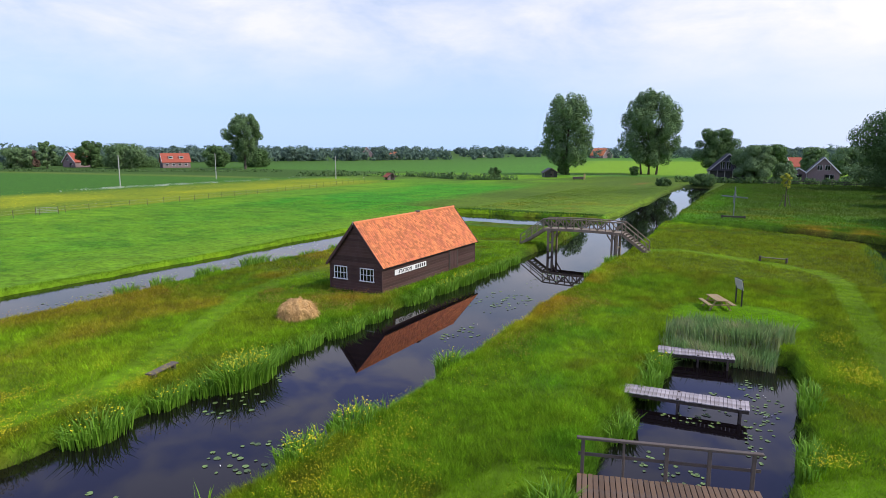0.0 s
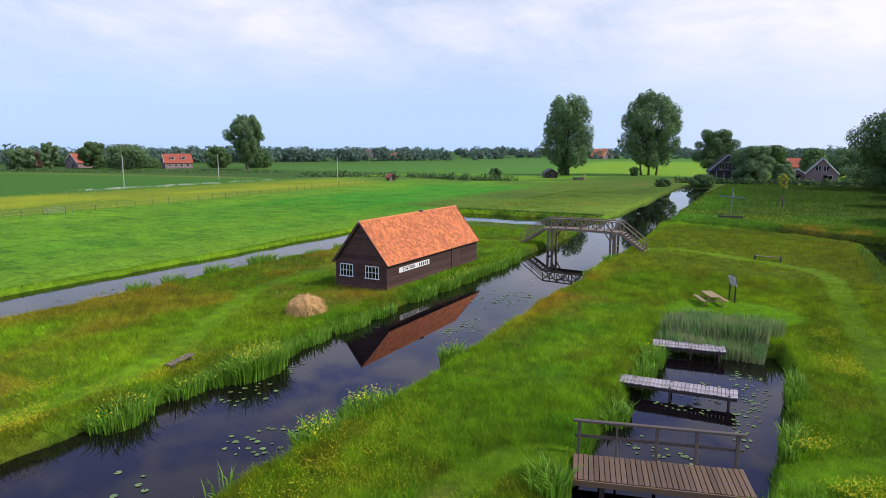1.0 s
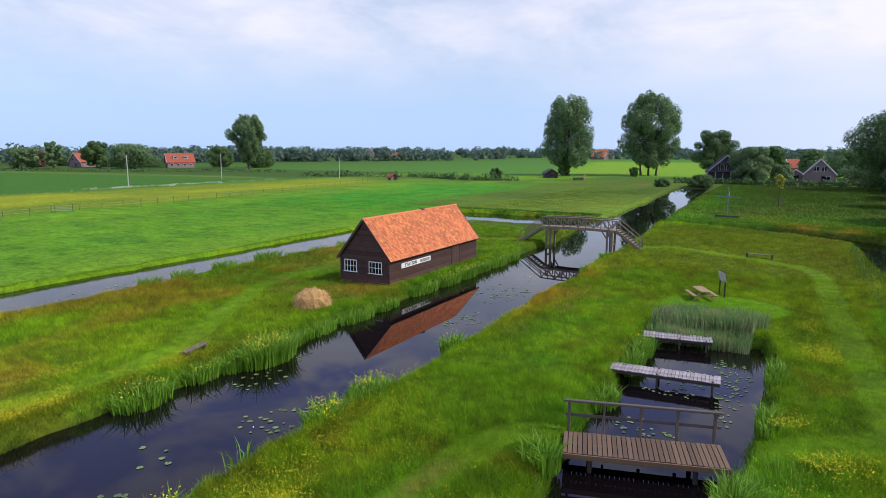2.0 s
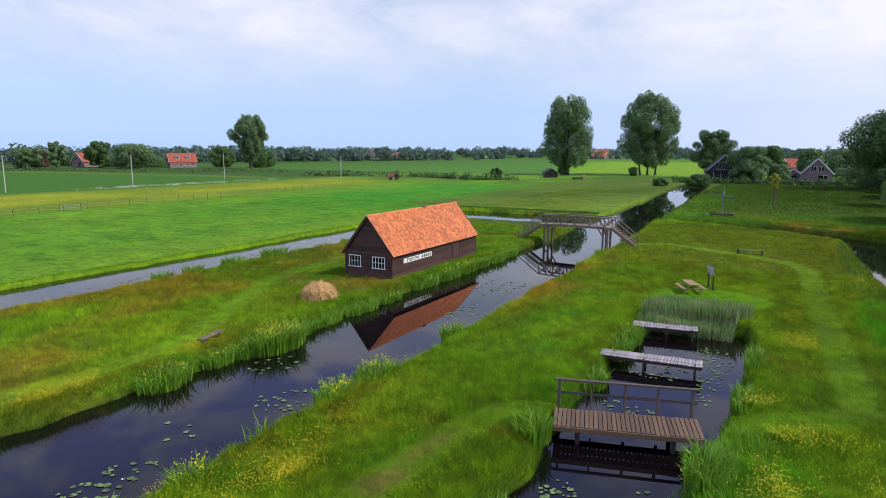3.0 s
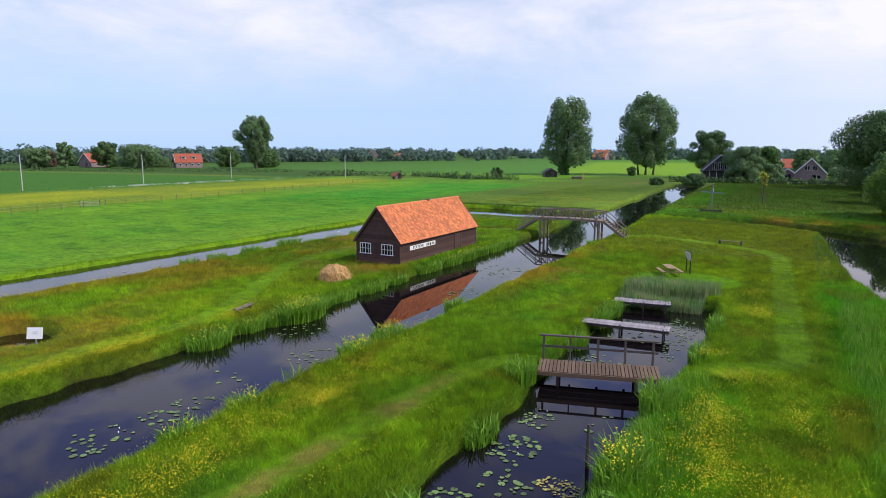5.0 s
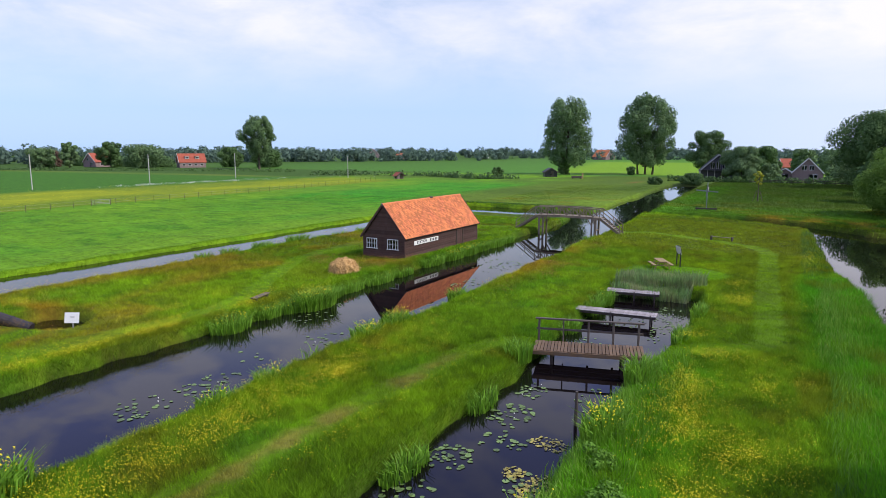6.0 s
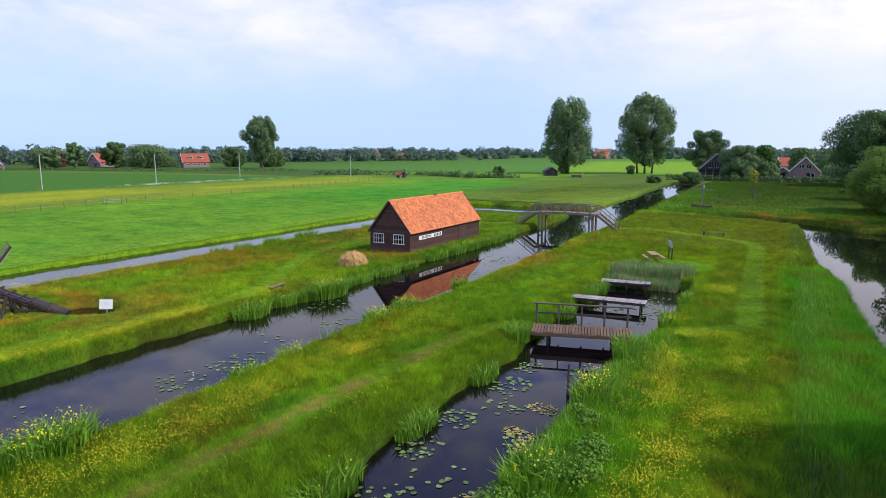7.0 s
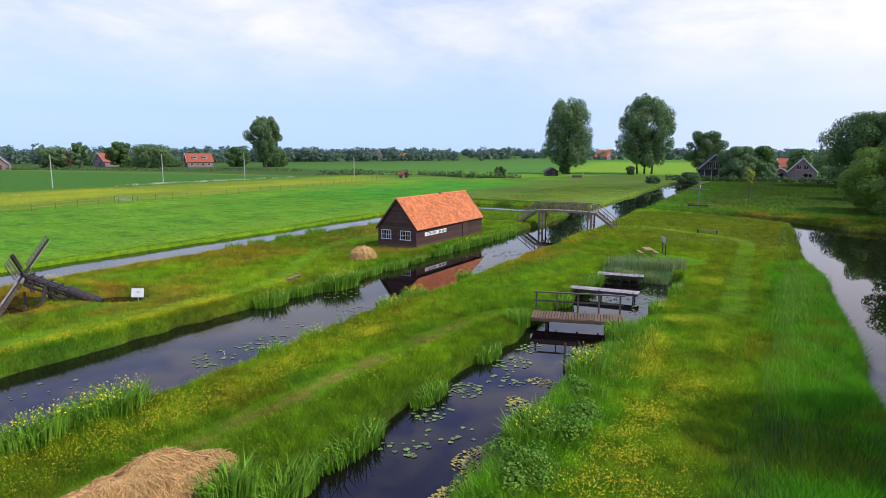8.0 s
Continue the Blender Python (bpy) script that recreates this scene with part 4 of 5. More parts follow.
# ---- the screw mill ----
def screw_mill():
    """A small tilted mill: an open screw barrel with four latticed sails at its upper end."""
    low, hub = Vector((-5.6, -26.75, -.08)), Vector((-9.03, -29.08, 1.6))
    ax = (hub - low).normalized()
    ob = empty("screw_mill", pose(0, 0, 0), "dark wooden screw windmill with tilted shaft and latticed sails", "windmill")
    bm = tube([low, low + (hub - low) * .45], [.30, .30], 14)
    part("barrel", bm, M_MILL, ob, "dark stave barrel")
    for i in range(3):
        c = low + (hub - low) * (.02 + .2 * i)
        part("barrel_hoop", tube([c, c + ax * .07], [.325, .325], 14), M_BLACK, ob)
    part("shaft", tube([low + (hub - low) * .4, hub + ax * .35], [.12, .15], 10), M_MILL, ob)
    side = ax.cross(Vector((0, 0, 1))).normalized()
    up = side.cross(ax).normalized()
    for s in (-1, 1):
        part("frame_beam", beam(low + (hub - low) * .42 + side * s * .33, hub + side * s * .33 - ax * .1, .11, .14), M_MILL, ob)
        part("frame_beam", beam(low + (hub - low) * .42 + side * s * .33 - up * .45, hub + side * s * .33 - ax * .1 - up * .45, .10, .12), M_MILL, ob)
    for f in (.45, .58, .72, .86, .97):
        c = low + (hub - low) * f
        part("cross_piece", beam(c - side * .5 + up * .12, c + side * .5 + up * .12, .10, .10), M_MILL, ob)
        part("cross_piece", beam(c - side * .33 - up * .5, c - side * .33 + up * .1, .08, .08), M_MILL, ob)
        part("cross_piece", beam(c + side * .33 - up * .5, c + side * .33 + up * .1, .08, .08), M_MILL, ob)
    foot = hub - ax * 1.3
    for s in (-1, 1):
        part("trestle_leg", beam(foot + side * s * .35, Vector((foot.x, foot.y, -.1)) + side * s * 1.0, .14, .14), M_MILL, ob)
    part("post", tube([(foot.x, foot.y, -1.0), (foot.x, foot.y, foot.z)], [.13, .12], 8), M_MILL, ob)
    # four sails square to the shaft
    for k in range(4):
        a = radians(38 + 90 * k)
        d = side * -math.cos(a) + up * math.sin(a)
        e = d.cross(ax).normalized()
        c = hub + ax * .22
        sl = part("sail_stock", beam(c - d * .2, c + d * 2.6, .09, .11), M_MILL, ob, "dark weathered sail stock")
        for j in range(9):
            q = c + d * (.5 + j * .255)
            part("sail_bar", beam(q - e * .08, q + e * .62, .035, .035, 0), M_SAIL, sl)
        for j in (.22, .42, .62):
            part("sail_lath", beam(c + d * .55 + e * j, c + d * 2.52 + e * j, .03, .03, 0), M_SAIL, sl)
        part("sail_board", beam(c + d * .6 - e * .14, c + d * 2.55 - e * .14, .16, .02, 0), M_GREYWOOD, sl)
    return ob


screw_mill()
wp = empty("wooden_post", pose(-9.3, -29.2, -.6), "short grey post beside the mill pool", "post")
part("post", tube([(0, 0, 0), (.01, 0, 1.25)], [.09, .08], 8), M_RAIL, wp)


# ---- poles, fences and small things in the fields ----
for i, (x, y, h) in enumerate(((-123.6, 34.7, 7.9), (-127, 67, 7.8), (-136, 105.5, 7.9), (-104, 125, 7.0))):
    ob = empty("pole", pose(x, y, 0), "slim pale pole standing along the field ditch", "pole", "poles along the field")
    part("shaft", tube([(0, 0, -.3), (0, 0, h * .5), (0, 0, h)], [.13, .115, .10], 8), M_POLE, ob)
    part("cap", tube([(0, 0, h), (0, 0, h + .12)], [.12, .04], 8), M_POLE, ob)


def field_fence():
    pts = [(-69.2, 2), (-71, 17), (-72.3, 28.7), (-73.5, 49), (-76, 67), (-81, 94), (-86, 118)]
    ob = empty("field_fence", pose(0, 0, 0), "wooden posts with wire between two meadows", "fence")
    P = []
    for (ax, ay), (bx, by) in zip(pts, pts[1:]):
        n = max(1, round(math.hypot(bx - ax, by - ay) / 3.6))
        P += [(ax + (bx - ax) * i / n, ay + (by - ay) * i / n) for i in range(n)]
    r = random.Random(2)
    for x, y in P:
        part("fence_post", box((.065, .065, 1.3), pose(x, y, .42, r.uniform(-4, 4), r.uniform(-4, 4), 0), .015), M_RAIL, ob)
    for z in (.5, .95):
        part("wire", tube([(x, y, z) for x, y in P], [.006] * len(P), 4), M_STEEL, ob)


field_fence()


def field_gate(x, y, rz):
    ob = empty("field_gate", pose(x, y, 0, 0, 0, rz), "closed galvanised tubular field gate in pasture", "gate")
    for s in (-1, 1):
        part("gate_post", box((.11, .11, 1.5), pose(s * 1.85, 0, .6), .015), M_RAIL, ob)
    for z in (.35, .62, .89, 1.16):
        part("rail", tube([(-1.72, 0, z), (1.72, 0, z)], [.025, .025], 6), M_STEEL, ob)
    for x_ in (-1.7, 0, 1.7):
        part("upright", tube([(x_, 0, .3), (x_, 0, 1.2)], [.025, .025], 6), M_STEEL, ob)
    return ob


field_gate(-71.3, 18.2, 62).scale = (.75, .75, .85)


def garden_windmill():
    ob = empty("garden_windmill", pose(16.05, 61.4, 0), "small grey wooden windmill on a post with cross arms", "windmill")
    part("post", box((.12, .12, 4.4), pose(0, 0, 2.1), .02), M_WINDMILL, ob)
    part("head", box((.34, .6, .42), pose(0, 0, 3.0), .04), M_WINDMILL, ob)
    for a, bl in ((4, 1.5), (94, .75), (184, 1.5), (274, .75)):
        part("blade", box((bl, .05, .17), pose(0, -.48, 2.95, 0, a, 0) @ pose(bl / 2 + .12, 0, 0, 14, 0, 0), .01), M_WINDMILL, ob)
    part("tail_vane", box((.04, 1.1, .6), pose(0, 1.0, 3.2), .01), M_GREYWOOD, ob)
    part("foot_beam", box((3.1, .22, .25), pose(0, -.2, .2), .02), M_DARKWOOD, ob)
    for s in (-1, 1):
        part("foot_post", box((.18, .18, .6), pose(s * 1.4, -.2, .1), .02), M_DARKWOOD, ob)


garden_windmill()
tree("sapling", 22, 83.5, 5.6, 1.9, "young yellow-green staked sapling on rough lawn", mat("young_leaf", (.34, .36, .03), .7, .2, 1, 5, 0, trans=.3, island=.4), 31, 500, .16, .55, "round", 13)
for sx, sy in ((-.9, 0), (.8, .4)):
    so = empty("tree_stake", pose(22 + sx, 83.5 + sy, 0), "leaning wooden stake beside a young tree", "stake")
    part("stake", beam((0, 0, -.1), (-sx * .7, -sy * .7, 2.0), .09, .09), M_RAIL, so)


# ---- houses ----
def house(name, x, y, rz, w, l, eave, ridge, wall_m, roof_m, label, gable_win=((0, .62, 1.0, 1.2),), side_win=3, trim=M_WHITE, chimney=True, dormers=0, porch=False):
    """A gabled house: its front gable faces -y of its pose, l deep, w wide."""
    ob = empty(name, pose(x, y, 0, 0, 0, rz), label, "house")
    bm = bmesh.new()
    prof = [(-w / 2, -.2), (w / 2, -.2), (w / 2, eave), (0, ridge - .15), (-w / 2, eave)]
    a = [bm.verts.new((px, 0, pz)) for px, pz in prof]
    b = [bm.verts.new((px, l, pz)) for px, pz in prof]
    bm.faces.new(a)
    bm.faces.new(list(reversed(b)))
    for i in range(5):
        j = (i + 1) % 5
        bm.faces.new((a[j], a[i], b[i], b[j]))
    bmesh.ops.recalc_face_normals(bm, faces=bm.faces)
    part("wall", bm, wall_m, ob)
    ang = math.atan2(ridge - eave, w / 2)
    sl = math.hypot(ridge - eave, w / 2) + .5
    for s in (-1, 1):
        mx, mz = s * (sl / 2) * math.cos(ang), ridge - (sl / 2) * math.sin(ang)
        rf = part("roof", box((sl, l + .9, .18), pose(mx, l / 2, mz + .05, 0, s * math.degrees(ang), 0), .02), roof_m, ob)
        n = int(sl / .55)
        for i in range(n):
            d = (i + .5) * sl / n
            part("tile_course", box((.10, l + .92, .07), pose(s * d * math.cos(ang), l / 2, ridge - d * math.sin(ang) + .17, 0, s * math.degrees(ang), 0), .01), roof_m, rf)
        part("bargeboard", box((sl, .1, .28), pose(mx, -.48, mz + .05, 0, s * math.degrees(ang), 0), .01), trim, ob)
        for i in range(side_win):
            yy = l * (i + .7) / (side_win + .4)
            wn = part("window", box((.1, 1.3, 1.2), pose(s * (w / 2 + .02), yy, eave * .55), .01), trim, ob)
            part("pane", box((.06, 1.1, 1.0), pose(s * (w / 2 + .055), yy, eave * .55), 0), M_GLASS, wn)
        for i in range(dormers):
            yy = l * (i + .8) / (dormers + .6)
            dm = part("dormer", box((1.7, 1.9, 1.3), pose(s * w * .28, yy, eave + (ridge - eave) * .52), .03), trim, ob)
            part("pane", box((.05, 1.5, .8), pose(s * (w * .28 + .87), yy, eave + (ridge - eave) * .52), 0), M_GLASS, dm)
            part("dormer_roof", box((1.9, 2.2, .14), pose(s * w * .28, yy, eave + (ridge - eave) * .52 + .72), .02), roof_m, dm)
    for fx, fz, ww, wh in gable_win:
        wn = part("window", box((ww, .1, wh), pose(fx * w, -.03, fz * ridge), .01), trim, ob)
        part("pane", box((ww / 2 - .1, .06, wh - .16), pose(fx * w - ww / 4, -.07, fz * ridge), 0), M_GLASS, wn)
        part("pane", box((ww / 2 - .1, .06, wh - .16), pose(fx * w + ww / 4, -.07, fz * ridge), 0), M_GLASS, wn)
    part("door", box((1.0, .1, 2.1), pose(.1 * w, -.03, 1.0), .01), M_DARKWOOD, ob)
    if chimney:
        part("chimney", box((.6, .6, 1.2), pose(0, l * .7, ridge + .4), .03), M_BRICK, ob)
    if porch:
        part("porch_roof", box((w + .8, 1.8, .14), pose(0, -.9, eave + .05, -6, 0, 0), .02), roof_m, ob)
        for i in range(6):
            part("porch_post", box((.14, .14, eave + .1), pose(-w / 2 + i * w / 5, -1.6, eave / 2), .01), M_POLE, ob)
    return ob


house("timber_house", 5.9, 171, 9, 10.4, 12, 3.0, 7.9, M_SLATE, M_SLATE, "dark timber house with steep roof and porch", ((-.16, .58, 1.2, 2.2), (.0, .58, 1.2, 2.2), (.16, .52, 1.0, 1.6)), 3, M_POLE, False, 0, True)
house("brick_house", 30.3, 180, 0, 8.2, 12, 2.6, 6.9, M_BRICK, M_SLATE, "brown brick house with white-edged gable", ((-.12, .58, 1.3, 1.5), (.12, .58, 1.3, 1.5), (.2, .2, 2.2, 1.3)), 3, M_WHITE, False)
house("side_wing", 24.1, 184, 0, 4.4, 5, 2.2, 3.6, M_BRICK, M_SLATE, "low brick side wing of a house", ((0, .35, 1.6, 1.1),), 1, M_WHITE, False)
house("red_roofed_house", 20.5, 268, -70, 7, 9, 2.4, 5.8, M_BRICK, M_TILE_RED, "brick house with red roof among garden trees", ((0, .55, 1.4, 1.4),), 2)
house("grey_house", 56, 262, -50, 11, 14, 3.0, 8.8, M_BRICK, M_SLATE, "grey-roofed house half hidden by trees", ((0, .55, 1.4, 1.4),), 2)
house("cottage", -303, 157, 5, 9.5, 12, 2.8, 7.4, M_BRICK, M_TILE_RED, "brick cottage with red roof among dark trees", ((-.1, .55, 1.4, 1.4), (.2, .25, 1.6, 1.4)), 2, M_WHITE, True, 1)
house("red_farmhouse", -256, 176, -28, 9, 13, 2.9, 7.2, M_BRICK, M_TILE_RED, "long low farmhouse with bright red roof", ((0, .5, 1.4, 1.4),), 4, M_WHITE, True, 2)
house("farmhouse", -143, 607, 70, 16, 16, 3.0, 10, M_BRICK, M_TILE, "large farmhouse with steep orange roof", ((0, .3, 2, 2),), 3)
house("farmhouse", -425, 585, 40, 14, 18, 3.0, 11, M_BRICK, M_TILE_RED, "distant farmhouse with red roof", ((0, .3, 2, 2),), 2)
house("cottage", -343, 525, 60, 8, 14, 2.6, 6.2, M_BRICK, M_TILE, "distant low brick house beside trees", ((0, .3, 2, 1.4),), 2)
house("grey_cottage", -287, 100, 60, 8, 12, 2.6, 6.6, M_BRICK, M_SLATE, "brick house with dark slate roof", ((0, .4, 1.4, 1.4),), 2)
house("cottage", -300, 640, 60, 9, 14, 2.6, 7, M_WHITE, M_SLATE, "distant white house at the field's end", ((0, .3, 2, 1.4),), 2)
house("farm_shed", -47.5, 167, 30, 4.2, 5, 1.7, 3.0, M_BLACK, M_SLATE, "small black wooden field shed", ((0, .3, .8, .6),), 1, M_DARKWOOD, False)
house("farm_shed", -84.5, 127.5, 60, 2.2, 2.6, 1.1, 2.0, M_BRICK, M_TILE_RED, "tiny red-roofed animal hut in pasture", ((0, .3, .6, .5),), 1, M_DARKWOOD, False)


def cattle_trough():
    ob = empty("cattle_trough", pose(-35.3, 157.3, 0, 0, 0, 32), "dark wooden cattle trough with a pale upright post", "trough")
    part("trough", box((3.2, .9, .7), pose(0, 0, .55), .05), M_DARKWOOD, ob)
    for x in (-1.3, 1.3):
        part("leg", box((.14, .7, .5), pose(x, 0, .15), .01), M_DARKWOOD, ob)
    part("post", box((.5, .2, 1.9), pose(2.0, 0, .85), .02), M_PICNIC, ob, "pale wooden post")


cattle_trough()


# ---- trees round the fields ----
tree("bush", -58, 145, 3.8, 4.4, "dark green bush standing in the rough field", M_LEAF_DARK, 41, 700, .35, .02, "round", 20)
tree("bush", -51, 191, 6, 5.5, "shrubby growth round the poplar's foot", M_LEAF_DARK, 40, 900, .4, .0, "round", 22)
tree("bush", -27, 197, 3.4, 4.6, "low round bush beside the pasture", M_LEAF_DARK, 42, 500, .4, .02, "round", 17)
tree("bush", 2.5, 143, 3.0, 7, "dark bush at the canal's end", M_LEAF_DARK, 43, 1600, .4, .0, "round", 27)
tree("bush", -6, 134, 2.2, 4, "dark bush beside the canal water", M_LEAF_DARK, 44, 1000, .4, .0, "round", 23)
tree("lime", -292, 140, 13, 9, "bright green tree beside the cottage", M_LEAF, 45, 1500, .8, .05, "round", 30)
tree("copper_beech", -326, 150, 9, 14, "reddish dark tree beside the cottage", mat("copper_leaf", (.11, .065, .04), .8, .2, .25, 1.2, 0, island=.5), 46, 1200, .8, .02, "round", 27)
tree("oak", -284, 157, 13.5, 12, "round dark oak beside the cottage", M_LEAF_DARK, 47, 2000, .8, .03, "round", 34)
tree("willow", -260, 159, 12, 20, "broad grey-green willow beside field", M_LEAF, 48, 2600, .8, .0, "round", 44)
tree("willow", -300, 131, 10, 14, "bushy green willow in a farm hedge", M_LEAF, 49, 1600, .8, .0, "round", 34)
tree("alder", -241, 198, 11, 14, "dense dark alder under a poplar", M_LEAF_DARK, 50, 2000, .8, .0, "round", 34)
tree("alder", -222, 206, 9.5, 16, "dense dark alder under a poplar", M_LEAF_DARK, 51, 1600, .8, .0, "round", 30)
tree("lime", 40, 215, 10, 13, "garden tree behind the brick house", M_LEAF, 52, 1800, .7, .05, "round", 34)
tree("lime", 29, 240, 10, 11, "tall garden tree behind the houses", M_LEAF, 53, 1600, .8, .05, "round", 34)
tree("lime", 16, 232, 11, 12, "garden tree behind the houses", M_LEAF_DARK, 54, 1500, .8, .05, "round", 30)
tree("bush", 20.5, 170, 5.5, 8, "garden bush between two houses", M_LEAF, 55, 1100, .45, .0, "round", 23)
tree("bush", 39, 168, 5, 10, "garden bush beside the brick house", M_LEAF, 56, 1100, .45, .0, "round", 23)
tree("lime", 55, 200, 9, 13, "leafy garden tree beside the brick house", M_LEAF_LIME, 57, 1800, .7, .02, "round", 34)
tree("alder", 45, 112, 8, 10, "bushy alder at the garden's edge", M_LEAF, 58, 2400, .42, .0, "round", 34)
tree("alder", 49, 132, 9, 12, "dark alder at the garden's edge", M_LEAF_DARK, 59, 2400, .45, .0, "round", 34)
tree("alder", 52, 44, 13, 13, "dark alder leaning over the wide water", M_LEAF_DARK, 60, 10000, .25, .0, "round", 51)
tree("willow", 58, 28, 12, 13, "green willow on the far bank", M_LEAF, 61, 8000, .25, .0, "round", 44)


def hedge(name, label, pts, h, wid, n, size, leaf, seed):
    """A clipped or wild hedge along a line: leaf clumps over overlapping lumps."""
    r = random.Random(seed)
    cs, rs = [], []
    for (ax, ay), (bx, by) in zip(pts, pts[1:]):
        k = max(2, int(math.hypot(bx - ax, by - ay) / (wid * .7)))
        for i in range(k):
            f = i / k
            rad = wid * r.uniform(.45, .7)
            cs.append((ax + (bx - ax) * f + r.uniform(-.3, .3) * wid, ay + (by - ay) * f + r.uniform(-.3, .3) * wid, h - rad * .8 + r.uniform(-.35, .25) * h * .5))
            rs.append(rad)
            cs.append((cs[-1][0], cs[-1][1], rad * .4))
            rs.append(rad)
    v, f = leaf_cloud(cs, rs, n, size, seed)
    return tagged(new(name, mesh_np(name, v, f, leaf)), label, "hedge", kind="stuff")


def garden_fence():
    ob = empty("garden_fence", pose(0, 0, 0), "low brown wooden garden fence before the brick house", "fence")
    P = [(16 + i * 2.6, 155.5 - i * .12) for i in range(14)]
    for x, y in P:
        part("fence_post", box((.13, .13, 1.3), pose(x, y, .5), .015), M_DARKWOOD, ob)
    for (ax, ay), (bx, by) in zip(P, P[1:]):
        for z in (.55, .98):
            part("fence_rail", beam((ax, ay - .08, z), (bx, by - .08, z), .04, .12), M_DARKWOOD, ob)


garden_fence()
hedge("hedge", "dark garden hedge in front of the houses", [(-6, 158), (10, 157), (24, 160), (38, 160), (52, 158)], 1.9, 2.2, 3000, .3, M_LEAF_DARK, 71)
hedge("hedge", "wild low scrub along the field ditch", [(-92, 150), (-78, 146), (-64, 140), (-50, 146)], 1.3, 3, 2400, .3, M_LEAF_DARK, 72)
hedge("hedge", "rough growth along the field ditch", [(-128, 135), (-110, 146), (-92, 150)], .8, 3, 900, .4, M_LEAF_DARK, 73)
hedge("hedge", "dark bushes along the wooded bank", [(42, 72), (43, 82), (46, 100), (49, 120), (50, 150)], 4.0, 5, 14000, .27, M_LEAF_DARK, 74)
hedge("hedge", "dense dark shrubs round the farm cottages", [(-345, 172), (-310, 172), (-290, 171), (-272, 176), (-268, 186)], 6.0, 8, 9000, .42, M_LEAF_DARK, 76)
hedge("hedge", "hedge at the far side of the fields", [(-300, 98), (-262, 112), (-240, 122), (-205, 140), (-160, 160)], .5, 2.0, 2600, .35, M_LEAF_DARK, 75)


def woods(name, label, rows, seed):
    """Distant belts of trees: (x0, y0, x1, y1, height, count)."""
    r = random.Random(seed)
    cs, rs = [], []
    for x0, y0, x1, y1, h, k in rows:
        for i in range(int(k * 1.6)):
            f = r.random()
            q = h * r.uniform(.42, .85)
            x, y = x0 + (x1 - x0) * f + r.uniform(-12, 12), y0 + (y1 - y0) * f + r.uniform(-12, 12)
            for j in range(4):
                rad = q * r.uniform(.26, .42)
                cs.append((x + r.uniform(-.4, .4) * q, y + r.uniform(-.4, .4) * q, max(rad * .5, q * (.2 + .2 * j) - rad * .2)))
                rs.append(rad)
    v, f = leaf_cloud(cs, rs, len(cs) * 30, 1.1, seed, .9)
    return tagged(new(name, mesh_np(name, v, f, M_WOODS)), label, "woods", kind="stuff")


woods("far_woods", "belt of trees along the polder's horizon", [
    (-420, 150, -330, 330, 15, 40), (-330, 330, -280, 400, 14, 22), (-300, 400, -230, 480, 12, 16), (-640, 300, -420, 640, 16, 60),
    (-460, 600, -380, 640, 15, 16), (-380, 560, -330, 620, 12, 12), (-330, 640, -200, 660, 12, 26), (-200, 600, -80, 640, 12, 22),
    (-175, 575, -155, 590, 12, 5), (-80, 640, 40, 620, 12, 24), (-20, 480, 60, 500, 10, 10), (40, 330, 120, 330, 15, 24), (60, 280, 140, 240, 17, 26),
    (-900, 500, -500, 1000, 17, 90), (-500, 1000, 100, 1100, 17, 110), (100, 900, 500, 700, 18, 70), (-265, 545, -240, 560, 16, 6),
    (-1200, 200, -900, 500, 17, 60), (-700, 120, -500, 260, 15, 40)], 81)


# ---- plants by the water ----
def blades(n, r, spread, hmin, hmax, wid, seed, bend=.35):
    """Verts and quads of sword-shaped leaves: two segments each, as three-corner tips."""
    q = np.random.RandomState(seed)
    a, d = q.rand(n) * 2 * math.pi, np.sqrt(q.rand(n))
    x, y = np.cos(a) * d * spread[0], np.sin(a) * d * spread[1]
    h = hmin + (hmax - hmin) * q.rand(n)
    f = q.rand(n) * 2 * math.pi
    w = wid * (.7 + .6 * q.rand(n))
    ux, uy = np.cos(f) * w, np.sin(f) * w
    la = np.arctan2(y, x) + q.normal(size=n) * .9
    l1, l2 = h * bend * .25 * (q.rand(n) + .3), h * bend * (q.rand(n) + .3)
    v = np.empty((n, 5, 3))
    v[:, 0] = np.c_[x - ux, y - uy, np.full(n, -.25)]
    v[:, 1] = np.c_[x + ux, y + uy, np.full(n, -.25)]
    mx, my = x + np.cos(la) * l1, y + np.sin(la) * l1
    v[:, 2] = np.c_[mx + ux * .8, my + uy * .8, h * .62]
    v[:, 3] = np.c_[mx - ux * .8, my - uy * .8, h * .62]
    v[:, 4] = np.c_[x + np.cos(la) * l2, y + np.sin(la) * l2, h * (1 - .12 * q.rand(n))]
    o = np.arange(n)[:, None] * 5
    tri = np.concatenate([o + np.array([0, 1, 2]), o + np.array([0, 2, 3]), o + np.array([3, 2, 4])])
    return v.reshape(-1, 3), tri


def petals(n, spread, zmin, zmax, size, seed):
    q = np.random.RandomState(seed)
    a, d = q.rand(n) * 2 * math.pi, np.sqrt(q.rand(n))
    c = np.c_[np.cos(a) * d * spread[0], np.sin(a) * d * spread[1], zmin + (zmax - zmin) * q.rand(n)]
    return petal_mesh(c, size, q)


